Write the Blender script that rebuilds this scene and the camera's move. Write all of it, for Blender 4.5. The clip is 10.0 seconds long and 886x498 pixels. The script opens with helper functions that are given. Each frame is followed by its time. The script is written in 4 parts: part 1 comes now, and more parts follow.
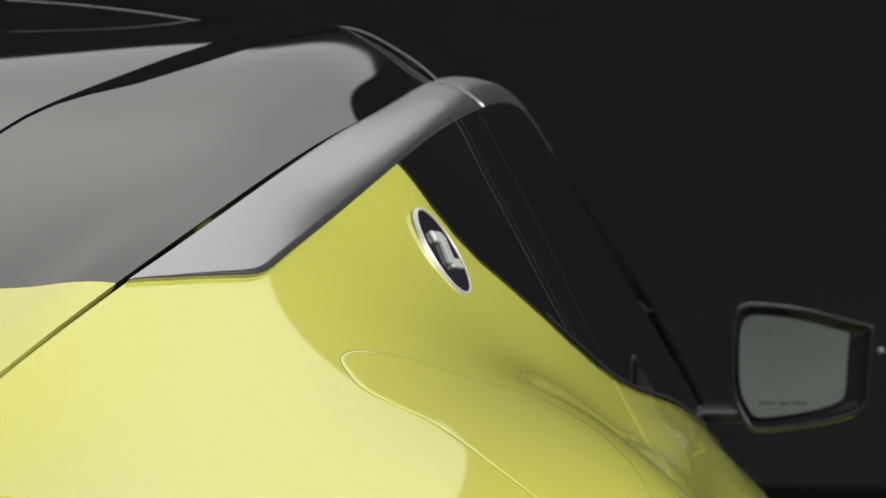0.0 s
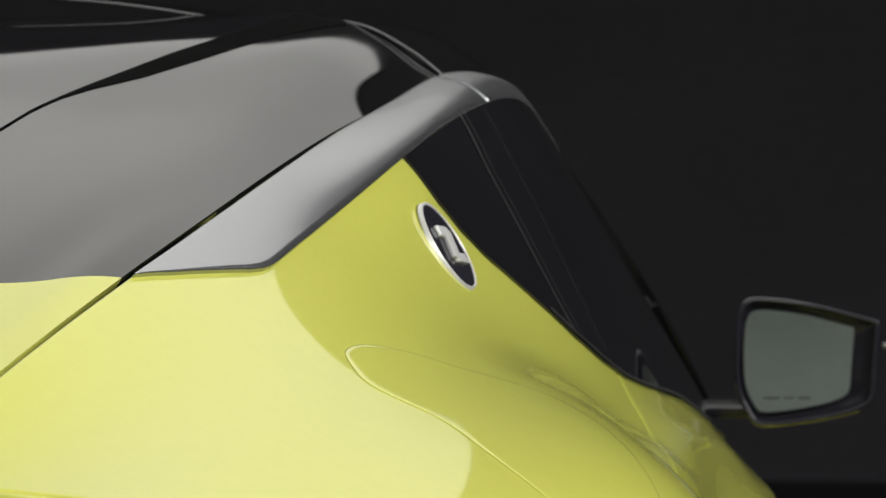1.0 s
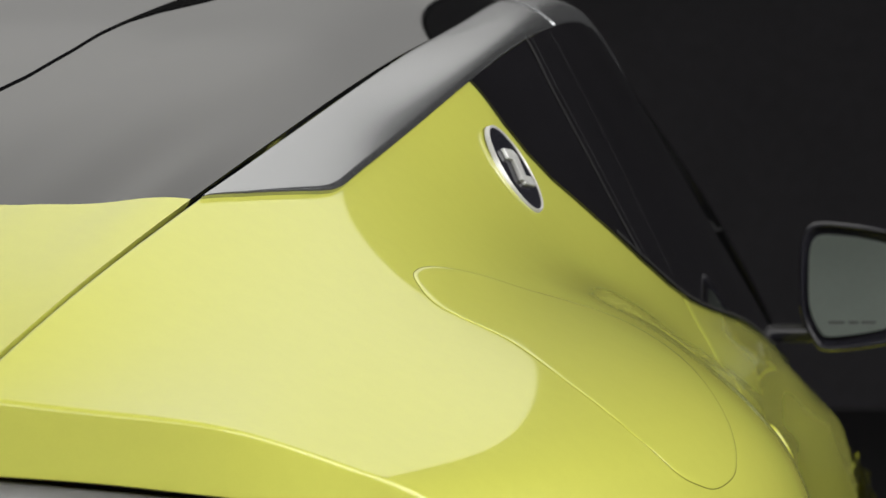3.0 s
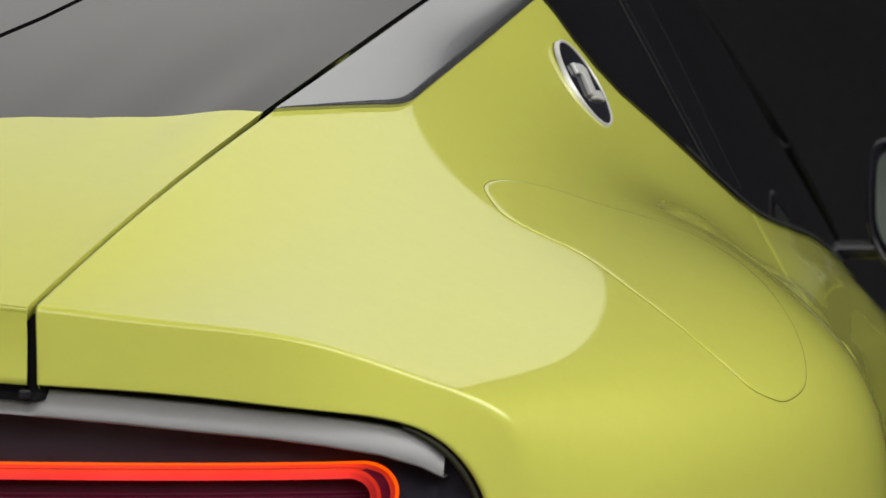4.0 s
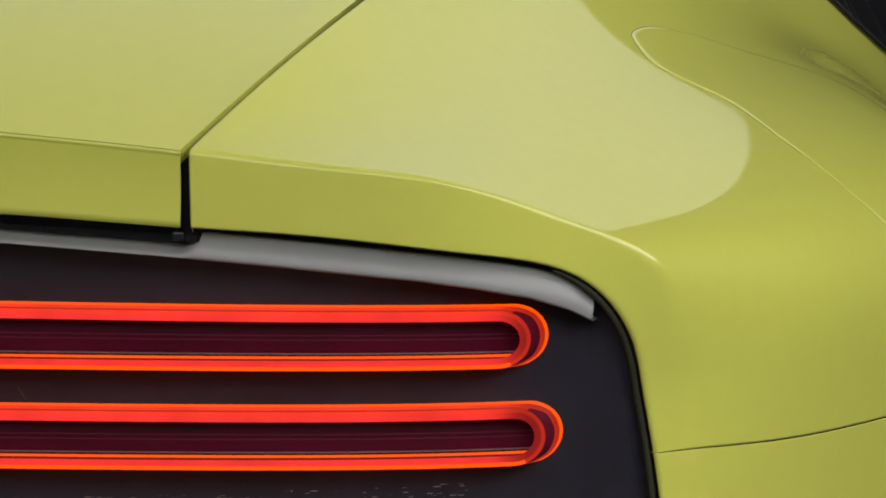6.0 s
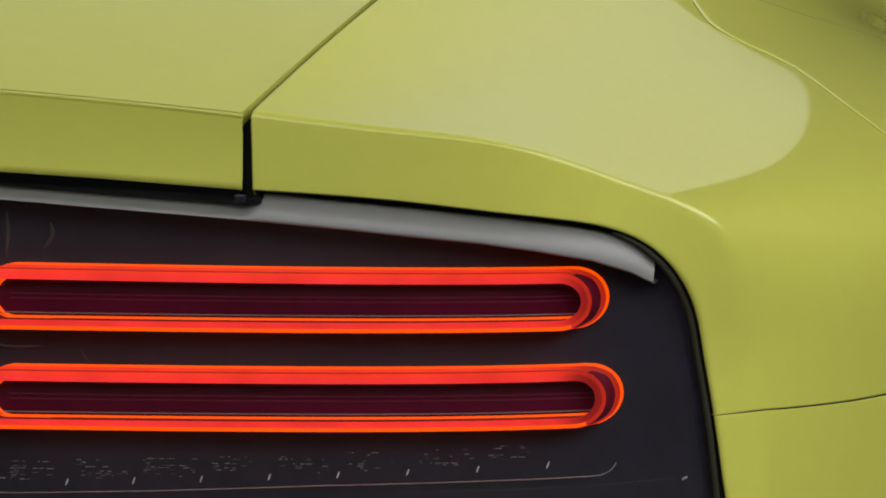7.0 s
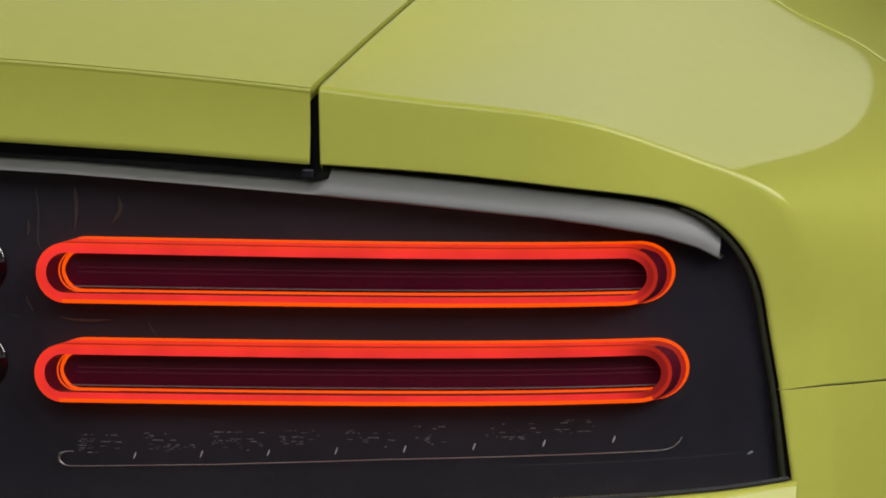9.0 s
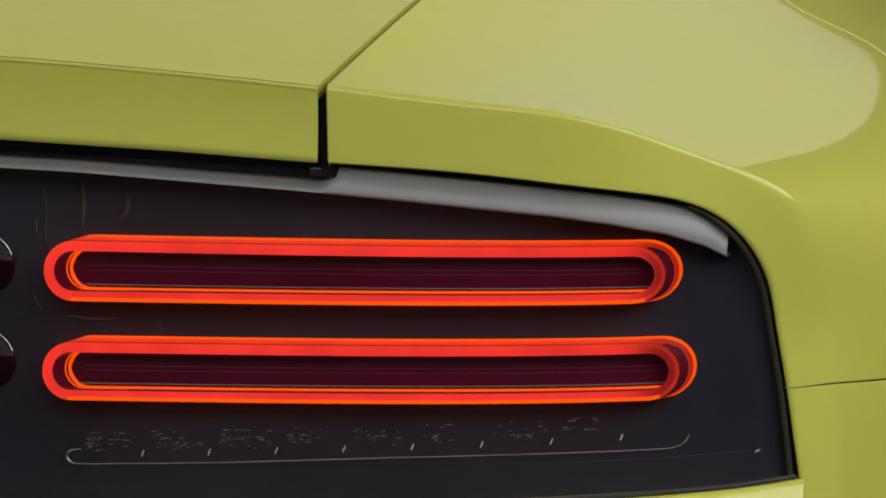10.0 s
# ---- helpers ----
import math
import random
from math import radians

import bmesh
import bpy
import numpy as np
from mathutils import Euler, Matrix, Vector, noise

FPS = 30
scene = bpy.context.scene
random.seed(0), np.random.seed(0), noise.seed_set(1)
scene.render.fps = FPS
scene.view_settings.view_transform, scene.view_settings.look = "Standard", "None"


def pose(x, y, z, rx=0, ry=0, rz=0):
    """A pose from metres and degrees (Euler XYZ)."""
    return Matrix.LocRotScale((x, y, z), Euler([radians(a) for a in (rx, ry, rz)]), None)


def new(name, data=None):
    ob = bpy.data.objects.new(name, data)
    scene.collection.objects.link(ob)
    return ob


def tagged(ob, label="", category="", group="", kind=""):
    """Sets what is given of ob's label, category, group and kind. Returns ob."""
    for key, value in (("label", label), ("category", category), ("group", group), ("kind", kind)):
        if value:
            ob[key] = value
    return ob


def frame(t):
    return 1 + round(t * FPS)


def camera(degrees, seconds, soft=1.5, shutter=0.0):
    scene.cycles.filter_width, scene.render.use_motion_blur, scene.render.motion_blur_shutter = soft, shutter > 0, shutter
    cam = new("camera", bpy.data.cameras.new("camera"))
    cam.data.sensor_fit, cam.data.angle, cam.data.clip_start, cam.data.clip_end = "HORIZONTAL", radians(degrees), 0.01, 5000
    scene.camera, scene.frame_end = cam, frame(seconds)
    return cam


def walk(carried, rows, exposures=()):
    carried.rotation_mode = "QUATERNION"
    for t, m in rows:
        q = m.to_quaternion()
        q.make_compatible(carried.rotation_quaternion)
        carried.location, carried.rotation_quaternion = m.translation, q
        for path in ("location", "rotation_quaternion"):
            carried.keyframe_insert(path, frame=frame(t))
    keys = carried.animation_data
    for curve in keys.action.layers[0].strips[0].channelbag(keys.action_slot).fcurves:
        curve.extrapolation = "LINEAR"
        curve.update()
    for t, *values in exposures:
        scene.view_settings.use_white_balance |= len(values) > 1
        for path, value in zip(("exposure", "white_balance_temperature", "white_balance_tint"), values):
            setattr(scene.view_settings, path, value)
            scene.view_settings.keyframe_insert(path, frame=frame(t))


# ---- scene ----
cam = camera(11.36, 10.0)
cam.data.dof.use_dof, cam.data.dof.focus_distance, cam.data.dof.aperture_fstop = True, 3.1, 22.0
PATH = [
    (0.00, pose(1.1778, -2.4878, 1.1697, 88.9818, 0, 7.6439)),
    (0.50, pose(1.1777, -2.4881, 1.1696, 88.9525, 0, 7.6678)),
    (1.00, pose(1.1774, -2.4890, 1.1691, 88.9232, 0, 7.7004)),
    (1.50, pose(1.1771, -2.4899, 1.1687, 88.8425, 0, 7.7719)),
    (2.00, pose(1.1763, -2.4919, 1.1677, 88.6860, 0, 7.9093)),
    (2.25, pose(1.1758, -2.4935, 1.1670, 88.5624, 0, 8.0157)),
    (2.50, pose(1.1751, -2.4955, 1.1661, 88.4071, 0, 8.1474)),
    (2.75, pose(1.1743, -2.4977, 1.1650, 88.2236, 0, 8.3010)),
    (3.00, pose(1.1734, -2.5002, 1.1639, 88.0152, 0, 8.4732)),
    (3.25, pose(1.1724, -2.5028, 1.1626, 87.7853, 0, 8.6608)),
    (3.50, pose(1.1714, -2.5057, 1.1613, 87.5373, 0, 8.8603)),
    (3.75, pose(1.1704, -2.5086, 1.1599, 87.2749, 0, 9.0680)),
    (4.00, pose(1.1693, -2.5115, 1.1585, 87.0033, 0, 9.2783)),
    (4.25, pose(1.1683, -2.5144, 1.1572, 86.7287, 0, 9.4868)),
    (4.50, pose(1.1673, -2.5172, 1.1558, 86.4587, 0, 9.6947)),
    (5.00, pose(1.1653, -2.5228, 1.1532, 85.9610, 0, 10.1204)),
    (5.50, pose(1.1633, -2.5282, 1.1506, 85.5485, 0, 10.5625)),
    (5.75, pose(1.1625, -2.5306, 1.1495, 85.3772, 0, 10.7760)),
    (6.00, pose(1.1617, -2.5326, 1.1486, 85.2279, 0, 10.9804)),
    (6.25, pose(1.1611, -2.5345, 1.1477, 85.0990, 0, 11.1753)),
    (6.50, pose(1.1605, -2.5361, 1.1469, 84.9888, 0, 11.3602)),
    (6.75, pose(1.1600, -2.5376, 1.1462, 84.8957, 0, 11.5345)),
    (7.00, pose(1.1594, -2.5390, 1.1455, 84.8183, 0, 11.6977)),
    (7.25, pose(1.1589, -2.5405, 1.1449, 84.7550, 0, 11.8488)),
    (7.50, pose(1.1584, -2.5420, 1.1442, 84.7062, 0, 11.9842)),
    (8.00, pose(1.1571, -2.5456, 1.1425, 84.6503, 0, 12.1967)),
    (8.50, pose(1.1559, -2.5488, 1.1410, 84.6321, 0, 12.3372)),
    (9.00, pose(1.1553, -2.5505, 1.1401, 84.6237, 0, 12.4263)),
    (9.50, pose(1.1546, -2.5524, 1.1392, 84.6341, 0, 12.4643)),
    (10.00, pose(1.1543, -2.5533, 1.1389, 84.6305, 0, 12.4918)),
]
walk(cam, PATH, exposures=[(0, .18), (2, .16), (3.5, .06), (4.5, -.10), (5.5, -.24), (7, -.43), (8.5, -.51), (10, -.53)])

# ---- world and lamps ----
world = bpy.data.worlds.new("studio_dark")
scene.world = world
world.use_nodes = True
world.node_tree.nodes["Background"].inputs[0].default_value = (0.010, 0.010, 0.011, 1)
world.node_tree.nodes["Background"].inputs[1].default_value = 1.0


# ---- materials ----
def nodes_of(name):
    m = bpy.data.materials.new(name)
    m.use_nodes = True
    return m, m.node_tree.nodes, m.node_tree.links, m.node_tree.nodes["Principled BSDF"]


def surface(name, colour, rough=0.4, metal=0.0, coat=0.0, coat_rough=0.03, grain=0.05, scale=40.0, bump=0.0, flake=0.0, spec=0.5):
    """A procedural surface: base colour with two scales of variation, and fine relief."""
    m, nd, ln, p = nodes_of(name)
    p.inputs["Roughness"].default_value = rough
    p.inputs["Metallic"].default_value = metal
    p.inputs["Coat Weight"].default_value = coat
    p.inputs["Coat Roughness"].default_value = coat_rough
    p.inputs["Specular IOR Level"].default_value = spec
    tc = nd.new("ShaderNodeTexCoord")
    big, fine = nd.new("ShaderNodeTexNoise"), nd.new("ShaderNodeTexNoise")
    big.inputs["Scale"].default_value, fine.inputs["Scale"].default_value = scale * 0.08, scale
    fine.inputs["Detail"].default_value = 6
    mix = nd.new("ShaderNodeMix")
    mix.data_type = "FLOAT"
    mix.inputs[0].default_value = 0.5
    ramp = nd.new("ShaderNodeValToRGB")
    lo, hi = [tuple(min(1, c * k) for c in colour) + (1,) for k in (1 - grain, 1 + grain)]
    ramp.color_ramp.elements[0].color, ramp.color_ramp.elements[1].color = lo, hi
    ramp.color_ramp.elements[0].position, ramp.color_ramp.elements[1].position = 0.3, 0.7
    for n in (big, fine):
        ln.new(tc.outputs["Object"], n.inputs["Vector"])
    ln.new(big.outputs[0], mix.inputs[2])
    ln.new(fine.outputs[0], mix.inputs[3])
    ln.new(mix.outputs[0], ramp.inputs[0])
    ln.new(ramp.outputs[0], p.inputs["Base Color"])
    if bump:
        b = nd.new("ShaderNodeBump")
        b.inputs["Strength"].default_value, b.inputs["Distance"].default_value = bump, 0.002
        ln.new(fine.outputs[0], b.inputs["Height"])
        ln.new(b.outputs[0], p.inputs["Normal"])
    return m


def glowing(name, colour, strength, spec=0.3):
    m, nd, ln, p = nodes_of(name)
    p.inputs["Base Color"].default_value = (*[c * .12 for c in colour], 1)
    p.inputs["Emission Color"].default_value = (*colour, 1)
    p.inputs["Emission Strength"].default_value = strength
    p.inputs["Roughness"].default_value = 0.35
    p.inputs["Specular IOR Level"].default_value = spec
    return m


def glowing_cloth(name, colour, strength, core=0.3):
    """A softbox cloth, hottest in its middle and fading to its rim."""
    m, nd, ln, p = nodes_of(name)
    p.inputs["Base Color"].default_value = (.6, .6, .6, 1)
    p.inputs["Emission Color"].default_value = (*colour, 1)
    tc, shift, far, fade = (nd.new("ShaderNode" + k) for k in ("TexCoord", "VectorMath", "VectorMath", "MapRange"))
    shift.operation, far.operation, fade.interpolation_type = "MULTIPLY_ADD", "LENGTH", "SMOOTHERSTEP"
    shift.inputs[1].default_value, shift.inputs[2].default_value = (2, 2, 0), (-1, -1, 0)
    for k, value in zip((1, 2, 3, 4), (1.0, core, 0.0, strength)):
        fade.inputs[k].default_value = value
    ln.new(tc.outputs["Generated"], shift.inputs[0])
    ln.new(shift.outputs[0], far.inputs[0])
    ln.new(far.outputs["Value"], fade.inputs[0])
    ln.new(fade.outputs[0], p.inputs["Emission Strength"])
    return m


def glowing_run(name, colour, strength, steps):
    """A long softbox cloth, brightest over its lamps and fading to its ends: steps of (share of length, share of strength)."""
    m, nd, ln, p = nodes_of(name)
    p.inputs["Base Color"].default_value = (.6, .6, .6, 1)
    p.inputs["Emission Color"].default_value = (*colour, 1)
    tc, parts_xyz, ramp, scaled = (nd.new("ShaderNode" + k) for k in ("TexCoord", "SeparateXYZ", "ValToRGB", "Math"))
    ramp.color_ramp.interpolation = "CARDINAL"
    while len(ramp.color_ramp.elements) < len(steps):
        ramp.color_ramp.elements.new(.5)
    for e, (at, share) in zip(ramp.color_ramp.elements, steps):
        e.position, e.color = at, (share, share, share, 1)
    scaled.operation = "MULTIPLY"
    scaled.inputs[1].default_value = strength
    ln.new(tc.outputs["Generated"], parts_xyz.inputs[0])
    ln.new(parts_xyz.outputs[1], ramp.inputs[0])
    ln.new(ramp.outputs[0], scaled.inputs[0])
    ln.new(scaled.outputs[0], p.inputs["Emission Strength"])
    return m


def glowing_guide(name, colour, full, dull):
    """A light guide that fades round its outer end, far from its lamp."""
    m, nd, ln, p = nodes_of(name)
    p.inputs["Base Color"].default_value = (*[c * .12 for c in colour], 1)
    p.inputs["Emission Color"].default_value = (*colour, 1)
    p.inputs["Roughness"].default_value = 0.25
    tc, parts_xyz, size, run = (nd.new("ShaderNode" + k) for k in ("TexCoord", "SeparateXYZ", "Math", "MapRange"))
    size.operation = "ABSOLUTE"
    run.interpolation_type = "SMOOTHSTEP"
    for k, value in zip((1, 2, 3, 4), (.664, .692, full, dull)):
        run.inputs[k].default_value = value
    ln.new(tc.outputs["Object"], parts_xyz.inputs[0])
    ln.new(parts_xyz.outputs[0], size.inputs[0])
    ln.new(size.outputs[0], run.inputs[0])
    noise, spread, both = (nd.new("ShaderNode" + k) for k in ("TexNoise", "MapRange", "Math"))
    noise.inputs["Scale"].default_value, both.operation = 45, "MULTIPLY"
    for k, value in zip((1, 2, 3, 4), (.3, .7, .84, 1.10)):
        spread.inputs[k].default_value = value
    ln.new(tc.outputs["Object"], noise.inputs["Vector"])
    ln.new(noise.outputs[0], spread.inputs[0])
    ln.new(run.outputs[0], both.inputs[0])
    ln.new(spread.outputs[0], both.inputs[1])
    ln.new(both.outputs[0], p.inputs["Emission Strength"])
    return m


def clear_cover(name, ior=1.42, rough=0.03):
    """A thin clear plastic cover: seen through, with the gloss of its outer face."""
    m, nd, ln, p = nodes_of(name)
    nd.remove(p)
    clear, gloss, edge, mix = (nd.new("ShaderNode" + k) for k in ("BsdfTransparent", "BsdfGlossy", "Fresnel", "MixShader"))
    clear.inputs["Color"].default_value = (.95, .95, .96, 1)
    gloss.inputs["Roughness"].default_value = rough
    edge.inputs["IOR"].default_value = ior
    ln.new(edge.outputs[0], mix.inputs[0])
    ln.new(clear.outputs[0], mix.inputs[1])
    ln.new(gloss.outputs[0], mix.inputs[2])
    ln.new(mix.outputs[0], nd["Material Output"].inputs["Surface"])
    return m


YELLOW = surface("yellow_paint", (0.65, 0.66, 0.112), rough=0.5, coat=0.95, coat_rough=0.045, grain=0.02, scale=900, spec=0.15)
BLACK = surface("black_paint", (0.010, 0.010, 0.0105), rough=0.035, grain=0.2, scale=300, spec=0.48)
SILVER = surface("silver_paint", (0.42, 0.43, 0.445), rough=0.26, metal=0.9, coat=0.1, grain=0.04, scale=1500)
GREY_TRIM = surface("grey_satin_trim", (0.20, 0.20, 0.20), rough=0.48, metal=0.15, coat=0.1, grain=0.04, scale=800)
DULL_TRIM = surface("dull_dark_trim", (0.055, 0.055, 0.057), rough=0.5, grain=0.1, scale=600, spec=0.2)
GARNISH = surface("satin_silver_garnish", (0.275, 0.273, 0.268), rough=0.42, metal=0.2, coat=0.1, grain=0.05, scale=900)
CHROME = surface("chrome", (0.75, 0.75, 0.74), rough=0.16, metal=1.0, grain=0.03, scale=300)
DARK_GLASS = surface("dark_tinted_glass", (0.012, 0.0115, 0.0135), rough=0.03, grain=0.3, scale=60, spec=0.48)
RUBBER = surface("black_rubber", (0.012, 0.012, 0.012), rough=0.7, grain=0.2, scale=200, bump=0.2)
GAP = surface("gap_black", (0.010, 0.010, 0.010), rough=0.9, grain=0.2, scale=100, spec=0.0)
HOUSING = surface("gloss_black_lamp_housing", (0.0290, 0.0270, 0.0370), rough=0.30, grain=0.25, scale=120, spec=0.12)
PLASTIC = surface("gloss_black_plastic", (0.0205, 0.0200, 0.0265), rough=0.10, grain=0.25, scale=120, spec=0.28)
LENS_DARK = surface("dark_red_lens", (0.105, 0.004, 0.022), rough=0.3, grain=0.25, scale=200, spec=0.15)
MIRROR = surface("mirror_silver", (0.62, 0.66, 0.63), rough=0.02, metal=1.0, grain=0.02, scale=30)
FLOOR_M = surface("dark_studio_floor", (0.030, 0.030, 0.031), rough=0.5, grain=0.15, scale=30, bump=0.1)
WALL_M = surface("black_studio_drape", (0.061, 0.058, 0.065), rough=0.9, grain=0.15, scale=20, bump=0.2)
BACK_M = surface("grey_studio_wall", (0.30, 0.325, 0.30), rough=0.9, grain=0.1, scale=20, bump=0.1)
RED = glowing_guide("red_light_guide", (0.88, 0.032, 0.026), 1.45, .30)
RED_WARM = glowing_guide("warm_red_light_guide", (0.92, 0.040, 0.016), 1.45, .60)
ORANGE = glowing("orange_light_guide", (1.0, 0.088, 0.0), 1.55)
DIM_RED = glowing("dim_red_light_guide", (0.26, 0.008, 0.022), 0.30, 0.08)
NECK_RED = glowing("amber_red_light_guide", (0.62, 0.028, 0.010), 1.0)
LENS_OFF = surface("unlit_red_lens", (0.008, 0.001, 0.002), rough=0.12, grain=0.3, scale=200, spec=0.12)
PURPLE = surface("dark_purple_lens", (0.13, 0.006, 0.02), rough=0.3, grain=0.3, scale=300, spec=0.15)
COVER = clear_cover("clear_lamp_cover", 1.5)
# olive stands in for the yellow rim's dark reflection at the cover's edge
OLIVE_EDGE = surface("dark_olive_rim_reflection", (0.035, 0.036, 0.022), rough=0.45, grain=0.2, scale=300, spec=0.25)
LED_GREY = surface("dull_led_reflector", (0.24, 0.24, 0.25), rough=0.35, metal=0.6, grain=0.3, scale=600)
# dull grey for the lens's painted reflections and scratches, and its mould line
LENS_STREAK = surface("faint_lens_streak", (0.045, 0.043, 0.042), rough=0.8, grain=0.4, scale=500)
SATIN = surface("satin_silver_badge", (0.72, 0.72, 0.70), rough=0.35, metal=0.35, grain=0.05, scale=600)
RIM_GREY = surface("brushed_lamp_rim", (0.38, 0.37, 0.36), rough=0.3, metal=1.0, grain=0.2, scale=400)
RIB_RED = surface("dark_magenta_lens_rib", (0.15, 0.004, 0.030), rough=0.4, grain=0.2, scale=400)
SOFT = glowing_run("softbox_cloth", (1.0, 0.985, 0.955), .93, ((0, .48), (.095, .72), (.19, .92), (.29, 1.0), (.425, .92), (.60, .66), (.78, .52), (1, .56)))
SOFT_FILL = glowing_cloth("rear_softbox_cloth", (1.0, 0.99, 0.97), 3.3, .6)
SOFT_SIDE = glowing_cloth("side_softbox_cloth", (1.0, 0.99, 0.97), 4.9, .7)


# ---- shapes: guide curves of the car's right side, rear to front ----
def controls(points, axis):
    p = np.moveaxis(np.asarray(points, float), axis, 0)
    n = len(p)
    m = np.zeros((n, n))
    m[0, 0] = m[-1, -1] = 1
    for i in range(1, n - 1):
        m[i, i - 1:i + 2] = (1 / 6, 4 / 6, 1 / 6)
    c = np.linalg.solve(m, p.reshape(n, -1)).reshape(p.shape)
    c = np.concatenate([[2 * c[0] - c[1]], c, [2 * c[-1] - c[-2]]])
    return np.moveaxis(c, 0, axis)


def weights(u, n):
    u = np.clip(np.asarray(u, float), 0, n - 1)
    i = np.minimum(u.astype(int), n - 2)
    f = u - i
    return i, np.stack([(1 - f) ** 3, 3 * f ** 3 - 6 * f ** 2 + 4, -3 * f ** 3 + 3 * f ** 2 + 3 * f + 1, f ** 3]) / 6


class Surf:
    """A smooth surface through a net of guide points: u along the car, v across it."""

    def __init__(self, net):
        net = np.asarray(net, float)
        self.n = net.shape[:2]
        self.c = controls(controls(net, 0), 1)

    def at(self, u, v):
        u, v = np.broadcast_arrays(u, v)
        i, a = weights(u, self.n[0])
        j, b = weights(v, self.n[1])
        out = 0
        for k in range(4):
            for q in range(4):
                out = out + self.c[i + k, j + q] * (a[k] * b[q])[..., None]
        return out

    def normal(self, u, v):
        h = 0.004
        du = self.at(u + h, v) - self.at(np.maximum(u - h, 0), v)
        dv = self.at(u, v + h) - self.at(u, np.maximum(v - h, 0))
        n = np.cross(dv, du)
        return n / (np.linalg.norm(n, axis=-1, keepdims=True) + 1e-12)


ROOF_EDGE = [(0.4900, 0.1117, 0.9819), (0.5251, 0.2709, 1.0381), (0.5589, 0.4994, 1.0929), (0.5810, 0.7196, 1.1350), (0.5931, 0.9208, 1.1672), (0.6030, 1.1492, 1.1977),
             (0.6097, 1.4007, 1.2234), (0.6146, 1.7001, 1.2518), (0.6329, 1.9991, 1.2499), (0.6533, 2.2507, 1.1941), (0.7340, 2.4999, 1.0376), (0.7912, 2.7500, 0.8756)]
CANT_RAIL = [(0.5750, 0.1269, 0.9719), (0.5943, 0.3107, 1.0172), (0.6129, 0.5121, 1.0625), (0.6272, 0.7184, 1.1022), (0.6383, 0.9215, 1.1356), (0.6522, 1.1483, 1.1741),
             (0.6596, 1.4025, 1.2068), (0.6609, 1.7002, 1.2290), (0.6577, 1.9970, 1.2260), (0.6688, 2.2520, 1.1640), (0.7259, 2.4999, 1.0171), (0.7694, 2.7498, 0.8812)]
SIDE_MID = [(0.6500, 0.1480, 0.9607), (0.6656, 0.3166, 0.9889), (0.6777, 0.5066, 1.0237), (0.6842, 0.7088, 1.0572), (0.6897, 0.9194, 1.0815), (0.7032, 1.1497, 1.0969),
            (0.7232, 1.4114, 1.1023), (0.7389, 1.7020, 1.0961), (0.7415, 1.9933, 1.0777), (0.7482, 2.2532, 1.0309), (0.7712, 2.5010, 0.9495), (0.7922, 2.7493, 0.8639)]
BELT = [(0.7171, 0.1869, 0.9350), (0.7384, 0.3281, 0.9547), (0.7577, 0.5049, 0.9824), (0.7608, 0.7058, 1.0064), (0.7533, 0.9190, 1.0213), (0.7531, 1.1470, 1.0231),
        (0.7740, 1.4023, 1.0089), (0.8045, 1.7002, 0.9618), (0.8100, 1.9970, 0.9318), (0.8098, 2.2520, 0.9050), (0.8078, 2.4999, 0.8766), (0.8023, 2.7498, 0.8468)]
SHOULDER = [(0.7684, 0.2181, 0.9021), (0.8156, 0.3462, 0.9173), (0.8506, 0.5100, 0.9362), (0.8623, 0.7056, 0.9579), (0.8451, 0.9199, 0.9717), (0.8133, 1.1488, 0.9673),
            (0.8147, 1.4023, 0.9471), (0.8332, 1.7001, 0.9155), (0.8338, 1.9971, 0.8944), (0.8340, 2.2520, 0.8712), (0.8321, 2.4999, 0.8472), (0.8260, 2.7499, 0.8209)]
UPPER_SIDE = [(0.7820, 0.2414, 0.8405), (0.8439, 0.3552, 0.8630), (0.8984, 0.5132, 0.8766), (0.9353, 0.7065, 0.8877), (0.9297, 0.9199, 0.8944), (0.8787, 1.1487, 0.8926),
              (0.8554, 1.4032, 0.8749), (0.8555, 1.7001, 0.8490), (0.8534, 1.9962, 0.8356), (0.8570, 2.2525, 0.8225), (0.8579, 2.5000, 0.8091), (0.8548, 2.7497, 0.7910)]
WAIST = [(0.7862, 0.2471, 0.7881), (0.8393, 0.3550, 0.7835), (0.8960, 0.5112, 0.7830), (0.9443, 0.7072, 0.7830), (0.9604, 0.9200, 0.7830), (0.9261, 1.1486, 0.7830),
         (0.8863, 1.4040, 0.7830), (0.8674, 1.7000, 0.7830), (0.8629, 1.9952, 0.7830), (0.8684, 2.2527, 0.7750), (0.8751, 2.5004, 0.7650), (0.8768, 2.7496, 0.7450)]
LOWER_SIDE = [(0.7849, 0.2500, 0.6001), (0.8327, 0.3596, 0.5987), (0.8837, 0.5126, 0.5945), (0.9272, 0.7022, 0.5889), (0.9468, 0.9162, 0.5825), (0.9342, 1.1529, 0.5749),
              (0.9028, 1.4152, 0.5676), (0.8766, 1.6984, 0.5657), (0.8677, 1.9833, 0.5669), (0.8732, 2.2530, 0.5672), (0.8844, 2.5067, 0.5639), (0.8962, 2.7480, 0.5565)]
